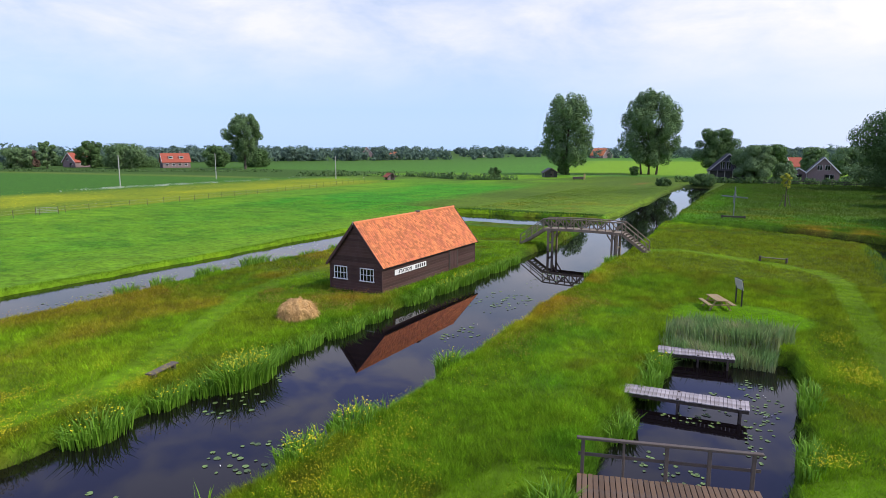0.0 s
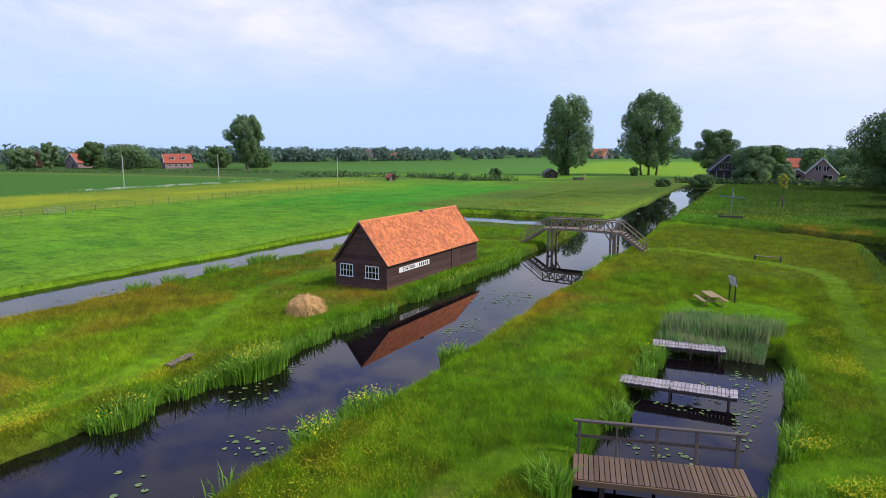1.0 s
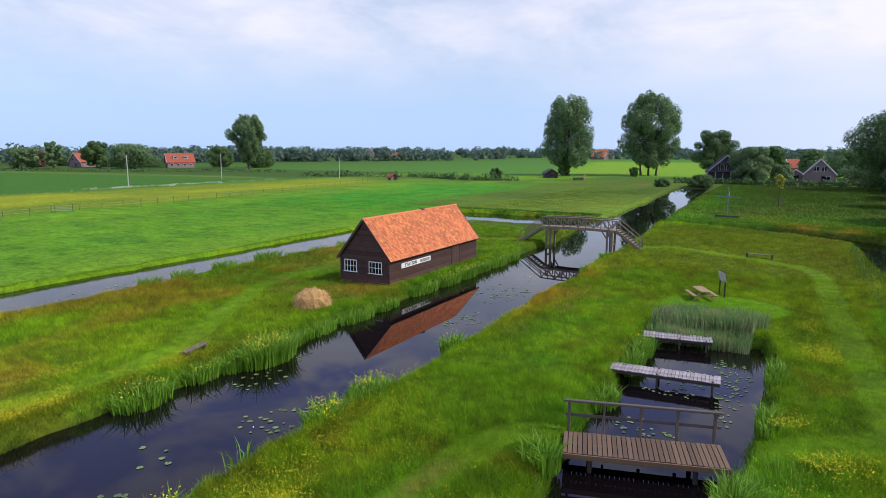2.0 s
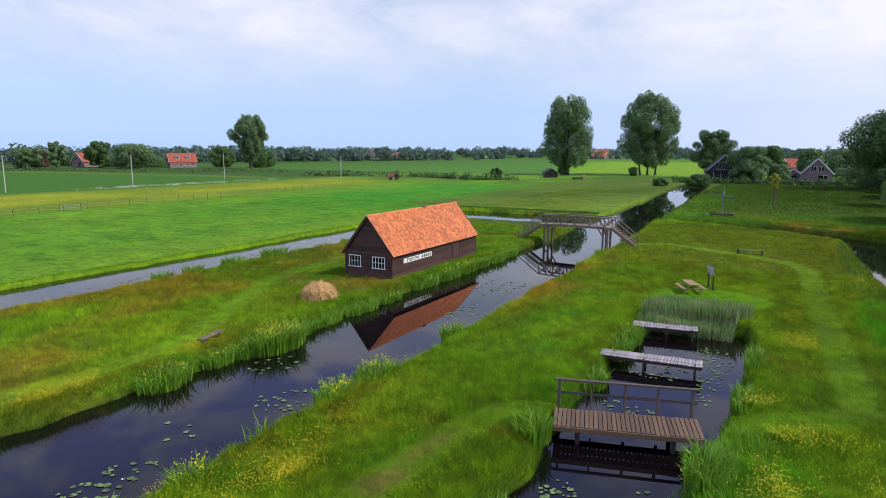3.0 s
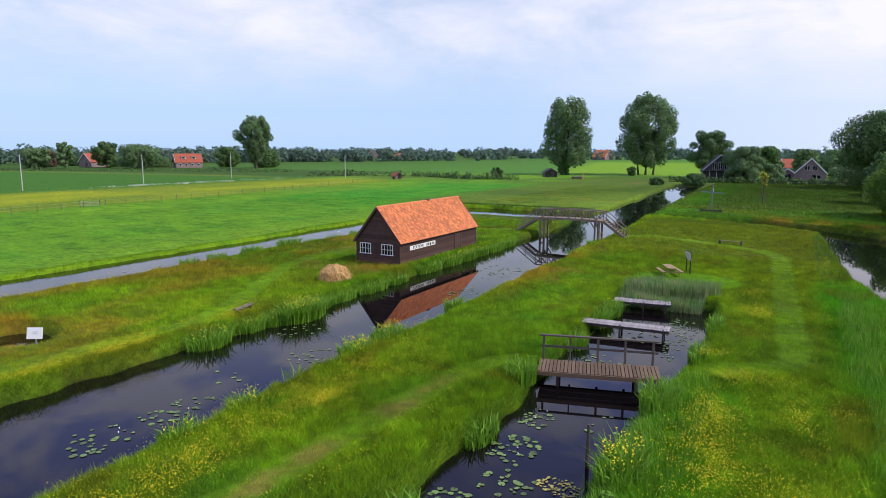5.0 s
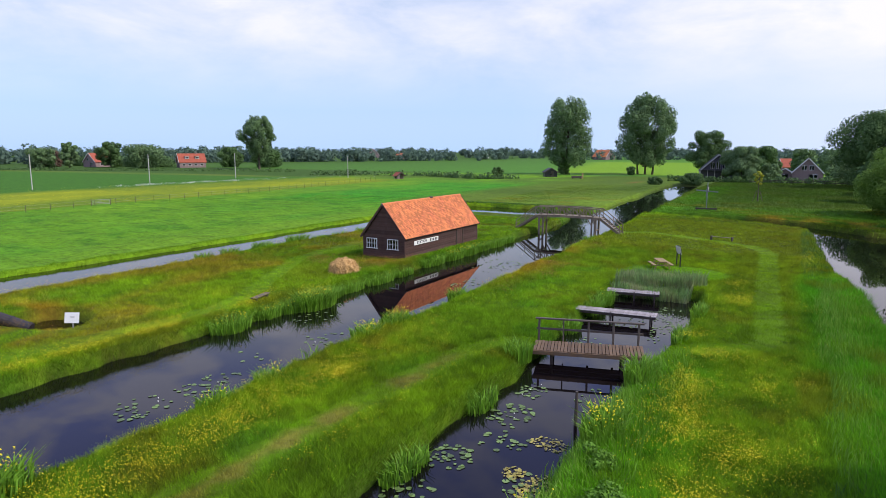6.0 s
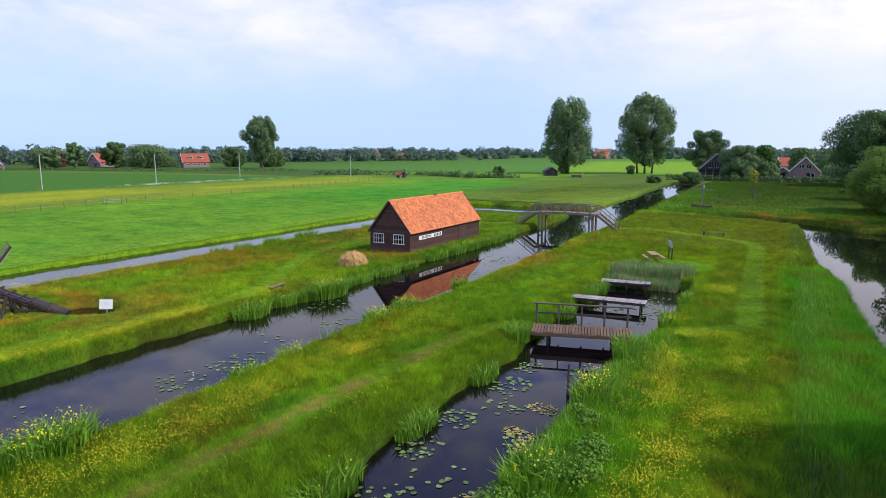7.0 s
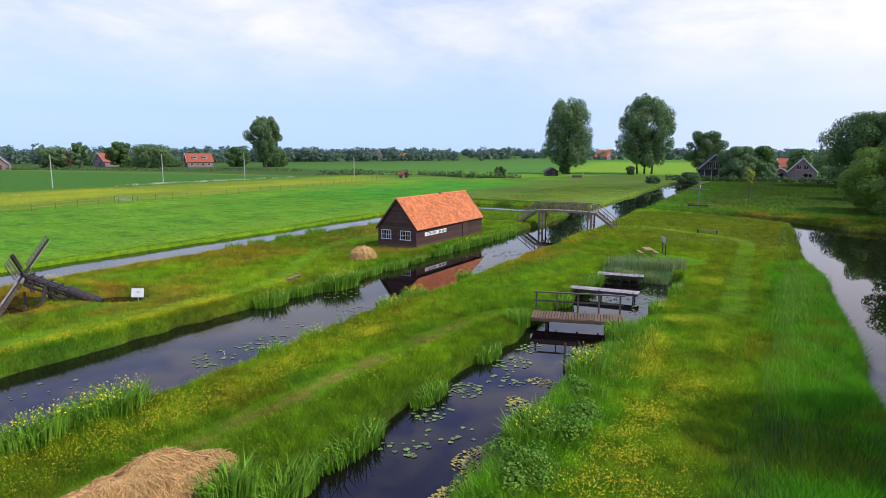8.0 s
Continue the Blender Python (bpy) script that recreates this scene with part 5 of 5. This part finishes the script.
def petal_mesh(c, size, q):
    """Little three-petal heads: two crossed bent quads at each centre."""
    n = len(c)
    out = []
    for k in range(2):
        u = q.normal(size=(n, 3))
        u[:, 2] *= .5
        u /= np.linalg.norm(u, axis=1)[:, None]
        w = np.cross(u, q.normal(size=(n, 3)) * .45 + np.array([0, 0, 1.0]))
        w /= np.linalg.norm(w, axis=1)[:, None]
        s = size * (.6 + .8 * q.rand(n))[:, None]
        out.append(np.stack([c - u * s, c - w * s * .6, c + u * s, c + w * s * .6], 1))
    v = np.concatenate(out).reshape(-1, 3)
    return v, np.arange(len(v)).reshape(-1, 4)


def iris_clump(x, y, sx, sy, h, n, flowers, seed, z=None):
    lab = "clump of yellow flag iris at the water's edge" if flowers else "clump of green sword-leaved waterside iris"
    h *= .97
    flowers = int(flowers * 2.0)
    zz = float(height(np.array([x]), np.array([y]))[0]) if z is None else z
    ob = empty("iris_clump", pose(x, y, max(zz, -.5)), lab, "iris")
    v, f = blades(int(n * 1.0), None, (sx, sy), h * .38, h, .027, seed, .62)
    piece("foliage", mesh_np("foliage", v, f, M_IRIS), ob)["kind"] = "stuff"
    if flowers:
        v, f = petals(flowers, (sx * .9, sy * .9), h * .62, h * 1.10, .034, seed + 1)
        piece("blossom", mesh_np("blossom", v, f, M_YELLOW), ob, None, "yellow iris flowers")["kind"] = "stuff"
    return ob


IRIS = [  # x, y, half length across and along the bank, height, leaves, flowers
    (2.42, -20.85, .8, 1.2, 1.0, 420, 26), (3.05, -14.65, .8, 1.6, 1.4, 1000, 120), (2.62, -16.25, .5, .8, .9, 240, 10), (2.32, -17.85, .5, .9, .9, 260, 18),
    (2.32, -12.25, .5, 1.0, .8, 260, 0), (2.12, -10.15, .5, 1.6, .75, 360, 0), (2.32, -6.75, .5, 1.6, .8, 320, 4), (2.32, -3.65, .4, 1.3, .7, 260, 0),
    (10.20, -9.65, .4, .8, .95, 280, 10), (10.40, -16.85, .6, 1.0, .8, 320, 40), (10.20, -19.05, .6, 1.0, .8, 320, 36), (10.30, -14.75, .4, .7, .7, 200, 6),
    (18.05, -18.35, .55, .8, .85, 260, 0), (18.25, -7.25, .5, 1.2, 1.0, 420, 0), (18.25, -4.85, .5, 1.1, 1.0, 400, 8), (18.25, -11.85, .5, 1.0, .8, 300, 0),
    (-16.9, 5.4, .9, 1.4, 1.15, 360, 0), (-16.7, .2, .8, 1.0, 1.05, 280, 0), (-16.3, -6.9, .7, .8, .95, 220, 0), (-16.3, -4.1, .7, .8, 1.0, 240, 0),
    (10.40, -25.95, .45, .7, .85, 240, 18), (10.50, -28.75, .4, .8, .7, 200, 6), (10.60, -36.45, .7, 1.4, 1.0, 560, 60), (10.70, -39.25, .7, 1.3, 1.0, 480, 50),
    (10.50, -37.65, .6, .9, .8, 260, 24), (2.02, 1.50, .5, 1.8, .85, 380, 2), (2.12, 4.80, .5, 1.6, .95, 420, 30), (2.12, 7.60, .55, 1.6, 1.05, 460, 40),
    (2.12, 10.20, .5, 1.4, .95, 400, 16), (2.22, 13.40, .5, 1.7, .95, 400, 6), (2.12, 16.50, .5, 1.5, .8, 300, 0), (23.55, -24.45, .6, 1.3, 1.0, 420, 60),
    (23.75, -31.05, .7, 1.1, 1.0, 420, 20), (9.60, 20.80, .5, 1.0, .8, 240, 0), (9.80, 14.00, .4, 1.0, .7, 220, 0), (18.65, -23.25, .4, 1.0, .7, 260, 0),
    (18.75, -28.75, .4, 1.2, .7, 280, 0), (18.85, -33.75, .5, 1.6, .9, 420, 6), (18.85, -36.85, .5, 1.4, 1.0, 420, 0), (18.15, -38.05, .6, .9, .9, 320, 0), (23.95, -12.25, .4, 1.2, .7, 260, 0), (24.05, -6.75, .4, 1.6, .7, 300, 0),
    (23.45, -18.65, .6, 1.2, 1.0, 420, 0)]
IRIS += [(-15.5, 7.2, .6, .8, .9, 200, 0), (-15.4, 10.6, .6, 1.1, .95, 260, 0), (-15.6, 14.8, .6, .9, .9, 220, 0), (-15.5, 19.5, .6, 1.2, .9, 220, 0)]
IRIS += [(9.7, -22.8, .2, .3, 1.2, 12, 0), (9.5, -22.3, .15, .2, 1.0, 8, 0)]
for i, it in enumerate(IRIS):
    iris_clump(*it, 200 + 3 * i)


def reed_bed(name, label, x0, x1, y0, y1, n, hmin, hmax, wid, seed, material=None):
    q = np.random.RandomState(seed)
    v, f = blades(n, None, (1, 1), 1, 1, wid, seed, .25)
    v = v.reshape(n, 5, 3)
    x, y = x0 + (x1 - x0) * q.rand(n), y0 + (y1 - y0) * q.rand(n)
    x = x + (vnoise(y, y * 0, 2.2) - .5) * min(1.8, .4 * (x1 - x0))
    ell = ((x - (x0 + x1) / 2) / (x1 - x0) * 2) ** 4 + ((y - (y0 + y1) / 2) / (y1 - y0) * 2) ** 4 < .35 + 1.1 * q.rand(n)
    h = (hmin + (hmax - hmin) * q.rand(n)) * (.75 + .5 * vnoise(x, y, 1.5))
    v[:, :, :2] -= v[:, :1, :2] - 0
    v[:, :, 2] *= h[:, None]
    v[:, :, 0] += x[:, None]
    v[:, :, 1] += y[:, None]
    v[:, :, 2] += np.maximum(height(x, y), -.55)[:, None]
    v = v[ell]
    n = len(v)
    o = np.arange(n)[:, None] * 5
    f = np.concatenate([o + np.array([0, 1, 2]), o + np.array([0, 2, 3]), o + np.array([3, 2, 4])])
    return tagged(new(name, mesh_np(name, v.reshape(-1, 3), f, material or M_REED)), label, "reeds", kind="stuff")


reed_bed("reed_bed", "grey-green reeds with dry stalks behind the jetty", 17.9, 23.4, -2.5, 1.9, 6000, .45, 1.1, .024, 301)
reed_bed("sedge", "dark rushes along the cross ditch", -23, 0.5, 53.4, 55.6, 2600, .15, .34, .03, 306, M_SEDGE)
reed_bed("sedge", "tall dark sedge along the wide water", 29.5, 34.2, -48, -24, 8000, .3, .65, .014, 302, M_SEDGE)
reed_bed("sedge", "tall lush sedge along the wide water", 29.7, 32.8, -26, 6, 8500, .3, .6, .014, 305, M_IRIS)
reed_bed("sedge", "lush sedge on the ditch bank", 22.6, 25.2, -40, -15, 7000, .3, .6, .014, 303, M_IRIS)
reed_bed("sedge", "waterside sedge by the wide water", 28.8, 31.0, 6, 38, 1500, .2, .4, .016, 304, M_SEDGE)


# ---- water lilies ----
def pad_mesh(r):
    """A lily pad: a notched disc, thin, with a raised rim."""
    bm = bmesh.new()
    c = bm.verts.new((0, 0, .004))
    ring, rim = [], []
    for i in range(15):
        a = radians(14 + i * 332 / 14)
        k = 1 + .06 * math.sin(3 * a)
        ring.append(bm.verts.new((r * .8 * k * math.cos(a), r * .8 * k * math.sin(a), .006)))
        rim.append(bm.verts.new((r * k * math.cos(a), r * k * math.sin(a), .012)))
    for i in range(14):
        bm.faces.new((c, ring[i], ring[i + 1]))
        bm.faces.new((ring[i], rim[i], rim[i + 1], ring[i + 1]))
    me = bpy.data.meshes.new("lily_pad")
    bm.to_mesh(me)
    bm.free()
    me.materials.append(M_PAD)
    return me


PADS = [pad_mesh(r) for r in (.055, .07, .088, .108)]
FLOWER = mesh_np("lily_flower", *petal_mesh(np.array([(0, 0, .06), (.02, .02, .05), (-.02, .01, .05)]) * .5, .028, np.random.RandomState(4)), M_WHITE)


def lily_patch(x, y, rx, ry, n, seed, white=0):
    r = random.Random(seed)
    ob = empty("water_lilies", pose(x, y, WATER_Z), "patch of green water lily pads floating on the water", "water lilies", "lily patches")
    for i in range(int(n * 1.35)):
        a, d = r.uniform(0, 6.28), math.sqrt(r.random())
        px, py = math.cos(a) * d * rx, math.sin(a) * d * ry
        if wet(x + px, y + py) < .15 or r.random() < .15:
            continue
        piece("lily_pad", r.choice(PADS[:2] if x > 17 and y > -15 else PADS), ob, pose(px, py, .004 + .004 * (i % 3), r.uniform(-2, 2), r.uniform(-2, 2), r.uniform(0, 360)))
    for i in range(white):
        a, d = r.uniform(0, 6.28), math.sqrt(r.random())
        piece("lily_flower", FLOWER, ob, pose(math.cos(a) * d * rx, math.sin(a) * d * ry, .01), "white lily flower")
    return ob


LILIES = [
    (7.90, -19.25, 1.1, 1.5, 22, 1), (4.50, -16.25, 1.0, 1.6, 16, 0), (3.70, -13.85, .7, 1.5, 10, 0), (7.80, -3.55, 1.0, 2.0, 24, 2), (7.50, 3.60, 1.1, 3.2, 34, 3),
    (5.90, 4.60, 1.2, 3.0, 16, 1), (7.70, -26.75, 1.0, 1.5, 34, 1), (7.50, -29.75, 1.0, 1.2, 26, 2), (4.70, -35.55, 1.0, 1.5, 10, 0), (6.30, -22.75, 1.6, 2, 6, 0),
    (19.75, -13.45, .8, .9, 18, 0), (20.75, -13.95, .8, .8, 14, 1), (20.75, -7.45, 1.2, 1.3, 26, 3), (22.35, -6.85, .9, 1.9, 26, 3), (22.5, -9.6, .5, 2.4, 34, 3), (22.2, -4.9, .7, 1.2, 24, 3), (20.2, -9.3, 1.2, .5, 16, 2),
    (19.65, -20.85, .6, .9, 26, 3), (19.85, -23.45, .8, 1.1, 44, 2), (20.45, -25.45, .9, .8, 26, 0), (19.50, -27.25, .7, 1.0, 40, 0), (19.45, -29.75, .7, .9, 26, 1),
    (19.95, -32.45, .9, 1.1, 22, 0), (22.25, -27.85, .7, 1.2, 16, 0), (22.55, -31.85, .6, 1.0, 30, 0), (22.15, -20.25, .7, 1.8, 9, 0), (20.95, -31.05, .9, 1.0, 8, 0),
    (-20.80, 16.00, 1.3, 3.5, 22, 3), (-18.6, 6.0, 1.6, 2.6, 40, 3), (-18.20, -8.25, .8, 4.5, 30, 0), (-19.70, -3.25, 1.2, 4, 16, 2), (6.70, 12.00, 1.2, 4, 16, 2)]
for i, it in enumerate(LILIES):
    lily_patch(*it[:5], 400 + i, it[5])


# ---- flowers over the meadow ----
def flower_field(name, label, patches, size, material, seed, zlo=.18, zhi=.5):
    q = np.random.RandomState(seed)
    cs = []
    for x0, x1, y0, y1, n, lo in patches:
        x, y = x0 + (x1 - x0) * q.rand(n), y0 + (y1 - y0) * q.rand(n)
        x = x + (vnoise(x, y, 2.5) - .5) * 2.6
        k = (vnoise(x, y, 4.0) * .65 + vnoise(x + 9, y, 1.4) * .35 + .42 * (q.rand(n) - .5) > .50) & (wet(x, y) < -.2) & (mown(x, y) < .3) & (vnoise(x, y, 2.3) * .55 + vnoise(x, y, .8) * .2 + .25 * q.rand(n) > lo)
        k &= ~((x > -SW - .2) & (x < .2) & (y > -.2) & (y < SL + .2))
        x, y = x[k], y[k]
        cs.append(np.c_[x, y, height(x, y) + zlo + (zhi - zlo) * q.rand(len(x))])
    v, f = petal_mesh(np.concatenate(cs), size, q)
    return tagged(new(name, mesh_np(name, v, f, material)), label, "flowers", kind="stuff")


flower_field("buttercups", "yellow buttercups in the meadow grass", [
    (10.6, 14.3, -46, -24, 16000, .42), (10.6, 14.6, -26, -10, 9000, .44), (10, 17.5, -14, 20, 9000, .50), (15.8, 18, -44, -18, 1500, .56), (24.5, 29.3, -46, -10, 9000, .46), (24, 29, -10, 6, 2600, .52),
    (29.0, 31, -46, -10, 600, .6), (-2.5, 1.7, -36, -16, 9000, .40), (-8, 1.6, -18, 0, 2200, .58), (-15, -2, -34, 6, 5000, .54), (24, 31, 4, 34, 1400, .58), (-14, -2, 14, 40, 900, .58)],
    .0145, M_YELLOW, 501)
flower_field("buttercups", "masses of yellow buttercups in lush grass", [(24.3, 29.6, -44, -11, 4000, .46), (24.3, 28.5, -11, 6, 2600, .46), (-1, 1.9, -40, -15, 14000, .30), (-13, -9.5, -27, -21, 1500, .3)], .0155, M_YELLOW, 505, .38, .62)
def flower_drifts(name, label, drifts, size, material, seed, zlo, zhi):
    """Flowers in loose drifts: (x, y, half width, half length, count)."""
    q = np.random.RandomState(seed)
    cs = []
    for x0, y0, rx, ry, n in drifts:
        x, y = x0 + q.normal(size=n) * rx * .62, y0 + q.normal(size=n) * ry * .62
        k = (wet(x, y) < -.25) & (mown(x, y) < .3) & (vnoise(x, y, .7) * .6 + vnoise(x, y, 2.0) * .4 + .3 * q.rand(n) > .55)
        x, y = x[k], y[k]
        cs.append(np.c_[x, y, height(x, y) + zlo + (zhi - zlo) * q.rand(len(x))])
    v, f = petal_mesh(np.concatenate(cs), size, q)
    return tagged(new(name, mesh_np(name, v, f, material)), label, "flowers", kind="stuff")


flower_drifts("buttercups", "dense drifts of yellow buttercups in long grass", [
    (25.3, -19, .8, 1.6, 1404), (25.6, -23, 1.1, 2.4, 2433), (27.8, -24.6, 1.0, 1.4, 1216), (26.5, -28, .9, 1.5, 1404), (28.3, -18, 1.2, 1.5, 1123), (26.8, -30.5, 1.0, 1.4, 1029),
    (27, -33, 1.6, 1.8, 2059), (25.8, -3.9, .9, 2.2, 1216), (24.6, -12.6, .9, .9, 561), (26, -15, 1.6, .8, 1216), (29.4, 15, .7, 4, 468), (25.2, 1, .7, 2, 468)], .019, M_YELLOW, 511, .30, .52)
flower_drifts("buttercups", "bright yellow buttercups along the canal bank", [
    (12.4, -36.5, 1.2, 3.0, 2916), (12.6, -31, 1.0, 3.0, 2430), (12.4, -25.5, 1.0, 3.2, 1944), (12.2, -19.5, 1.1, 3.5, 1458), (16.4, -27, .5, 5, 567), (1.2, -33.5, .6, 2.2, 1458),
    (1.4, -29, .5, 2.4, 1620), (1.3, -24.5, .5, 2.2, 1215), (-10.8, -24.8, 1.6, .6, 567), (-13.5, -25.2, 1.6, .7, 567), (-5.5, -29.3, .8, .5, 210), (1.2, -18.5, .6, 1.6, 405)], .0175, M_YELLOW, 512, .22, .42)
flower_field("sorrel", "reddish-brown sorrel heads in rough meadow", [
    (-16, -6.5, -34, 16, 13000, .44), (-9, -2, -33, -22, 4500, .42), (-7, 1.5, -6, .2, 9000, .34), (9.9, 13, -8, 17, 7000, .44), (-8, 1.2, -30, -8, 1800, .58), (23, 33, 44, 55, 2600, .40)],
    .024, mat("sorrel_heads", (.36, .19, .045), .9, .2, 2, 10, 0, trans=.2, island=.5), 502, .2, .55)
flower_field("field_flowers", "yellow flowers of the far hay meadow", [(-122, -74, 5, 118, 9000, .50)], .05, M_YELLOW, 503, .05, .3)
flower_field("cow_parsley", "white cow parsley along the field ditch", [(-117.5, -114.5, 44, 108, 5200, .40), (-120, -95, 118, 132, 300, .5), (-22, -14, 0, 40, 60, .5)], .06, M_WHITE, 504, .2, .6)


# ---- floating weed and herbs at the ditch ----
def weed(x, y, rx, ry, n, seed):
    """A mat of small floating leaves, brown and yellow-green."""
    q = np.random.RandomState(seed)
    a, d = q.rand(n) * 2 * math.pi, np.sqrt(q.rand(n))
    px, py = x + np.cos(a) * d * rx, y + np.sin(a) * d * ry
    k = wet(px, py) > .05
    px, py = px[k], py[k]
    c = np.c_[px, py, WATER_Z + .008 + .02 * q.rand(len(px))]
    n = len(c)
    f = q.rand(n) * 2 * math.pi
    u, w = np.c_[np.cos(f), np.sin(f), q.normal(size=n) * .15], np.c_[-np.sin(f), np.cos(f), q.normal(size=n) * .15]
    s = (.035 + .05 * q.rand(n))[:, None]
    v = np.stack([c - u * s, c - w * s * .7, c + u * s, c + w * s * .7], 1)
    me = mesh_np("floating_weed", v.reshape(-1, 3), np.arange(n * 4).reshape(n, 4), M_WEED)
    return tagged(new("floating_weed", me), "brownish yellow floating weed at the bank", "water plants", kind="stuff")


M_HERB = mat("herb_leaf", (.13, .27, .03), 0.7, 0.25, 2, 12, 0, spec=0.15, trans=0.3, island=0.6)
M_WEED = mat("weed_leaf", (.34, .29, .065), .7, .25, 2, 10, 0, island=.7)
for i, (x, y, rx, ry, n) in enumerate(((22.6, -32.2, .8, 1.1, 420), (23.0, -29.4, .6, .9, 260), (22.7, -27.8, .7, 1.0, 240), (21.6, -27.2, .35, .4, 70), (22.9, -34.5, .6, 1.2, 300), (21.9, -24.9, .7, .5, 90), (23.1, -17.6, .5, .9, 160))):
    weed(x, y, rx, ry, n, 600 + i)


def herb(x, y, r_, h, n, seed, leaf):
    """A leafy bank herb: a low dome of small leaves on stems."""
    ob = empty("bank_herb", pose(x, y, max(float(height(np.array([x]), np.array([y]))[0]), -.5)), "leafy green bank herb beside the ditch", "herb", "herbs on the bank")
    q = np.random.RandomState(seed)
    cs = np.c_[q.normal(size=(9, 2)) * r_ * .5, h * (.3 + .5 * q.rand(9))]
    v, f = leaf_cloud(cs, np.full(9, r_ * .45), n, .045, seed)
    piece("foliage", mesh_np("foliage", v, f, leaf), ob)["kind"] = "stuff"
    st = [tube([(0, 0, -.1), (a * r_ * .4, b * r_ * .4, h * .7)], [.01, .006], 4) for a, b in ((1, .2), (-.6, .7), (-.3, -.9))]
    for b in st:
        part("stem", b, M_IRIS, ob)


for i, (x, y, r_, h) in enumerate(((24.4, -30.4, .9, .55), (24.2, -32.6, .9, .5), (24.8, -33.9, .9, .4), (24.6, -28.8, .8, .45), (24.1, -26.6, .5, .55), (23.15, -16.6, .35, .45))):
    herb(x, y, r_, h, 1500, 700 + i, M_HERB)
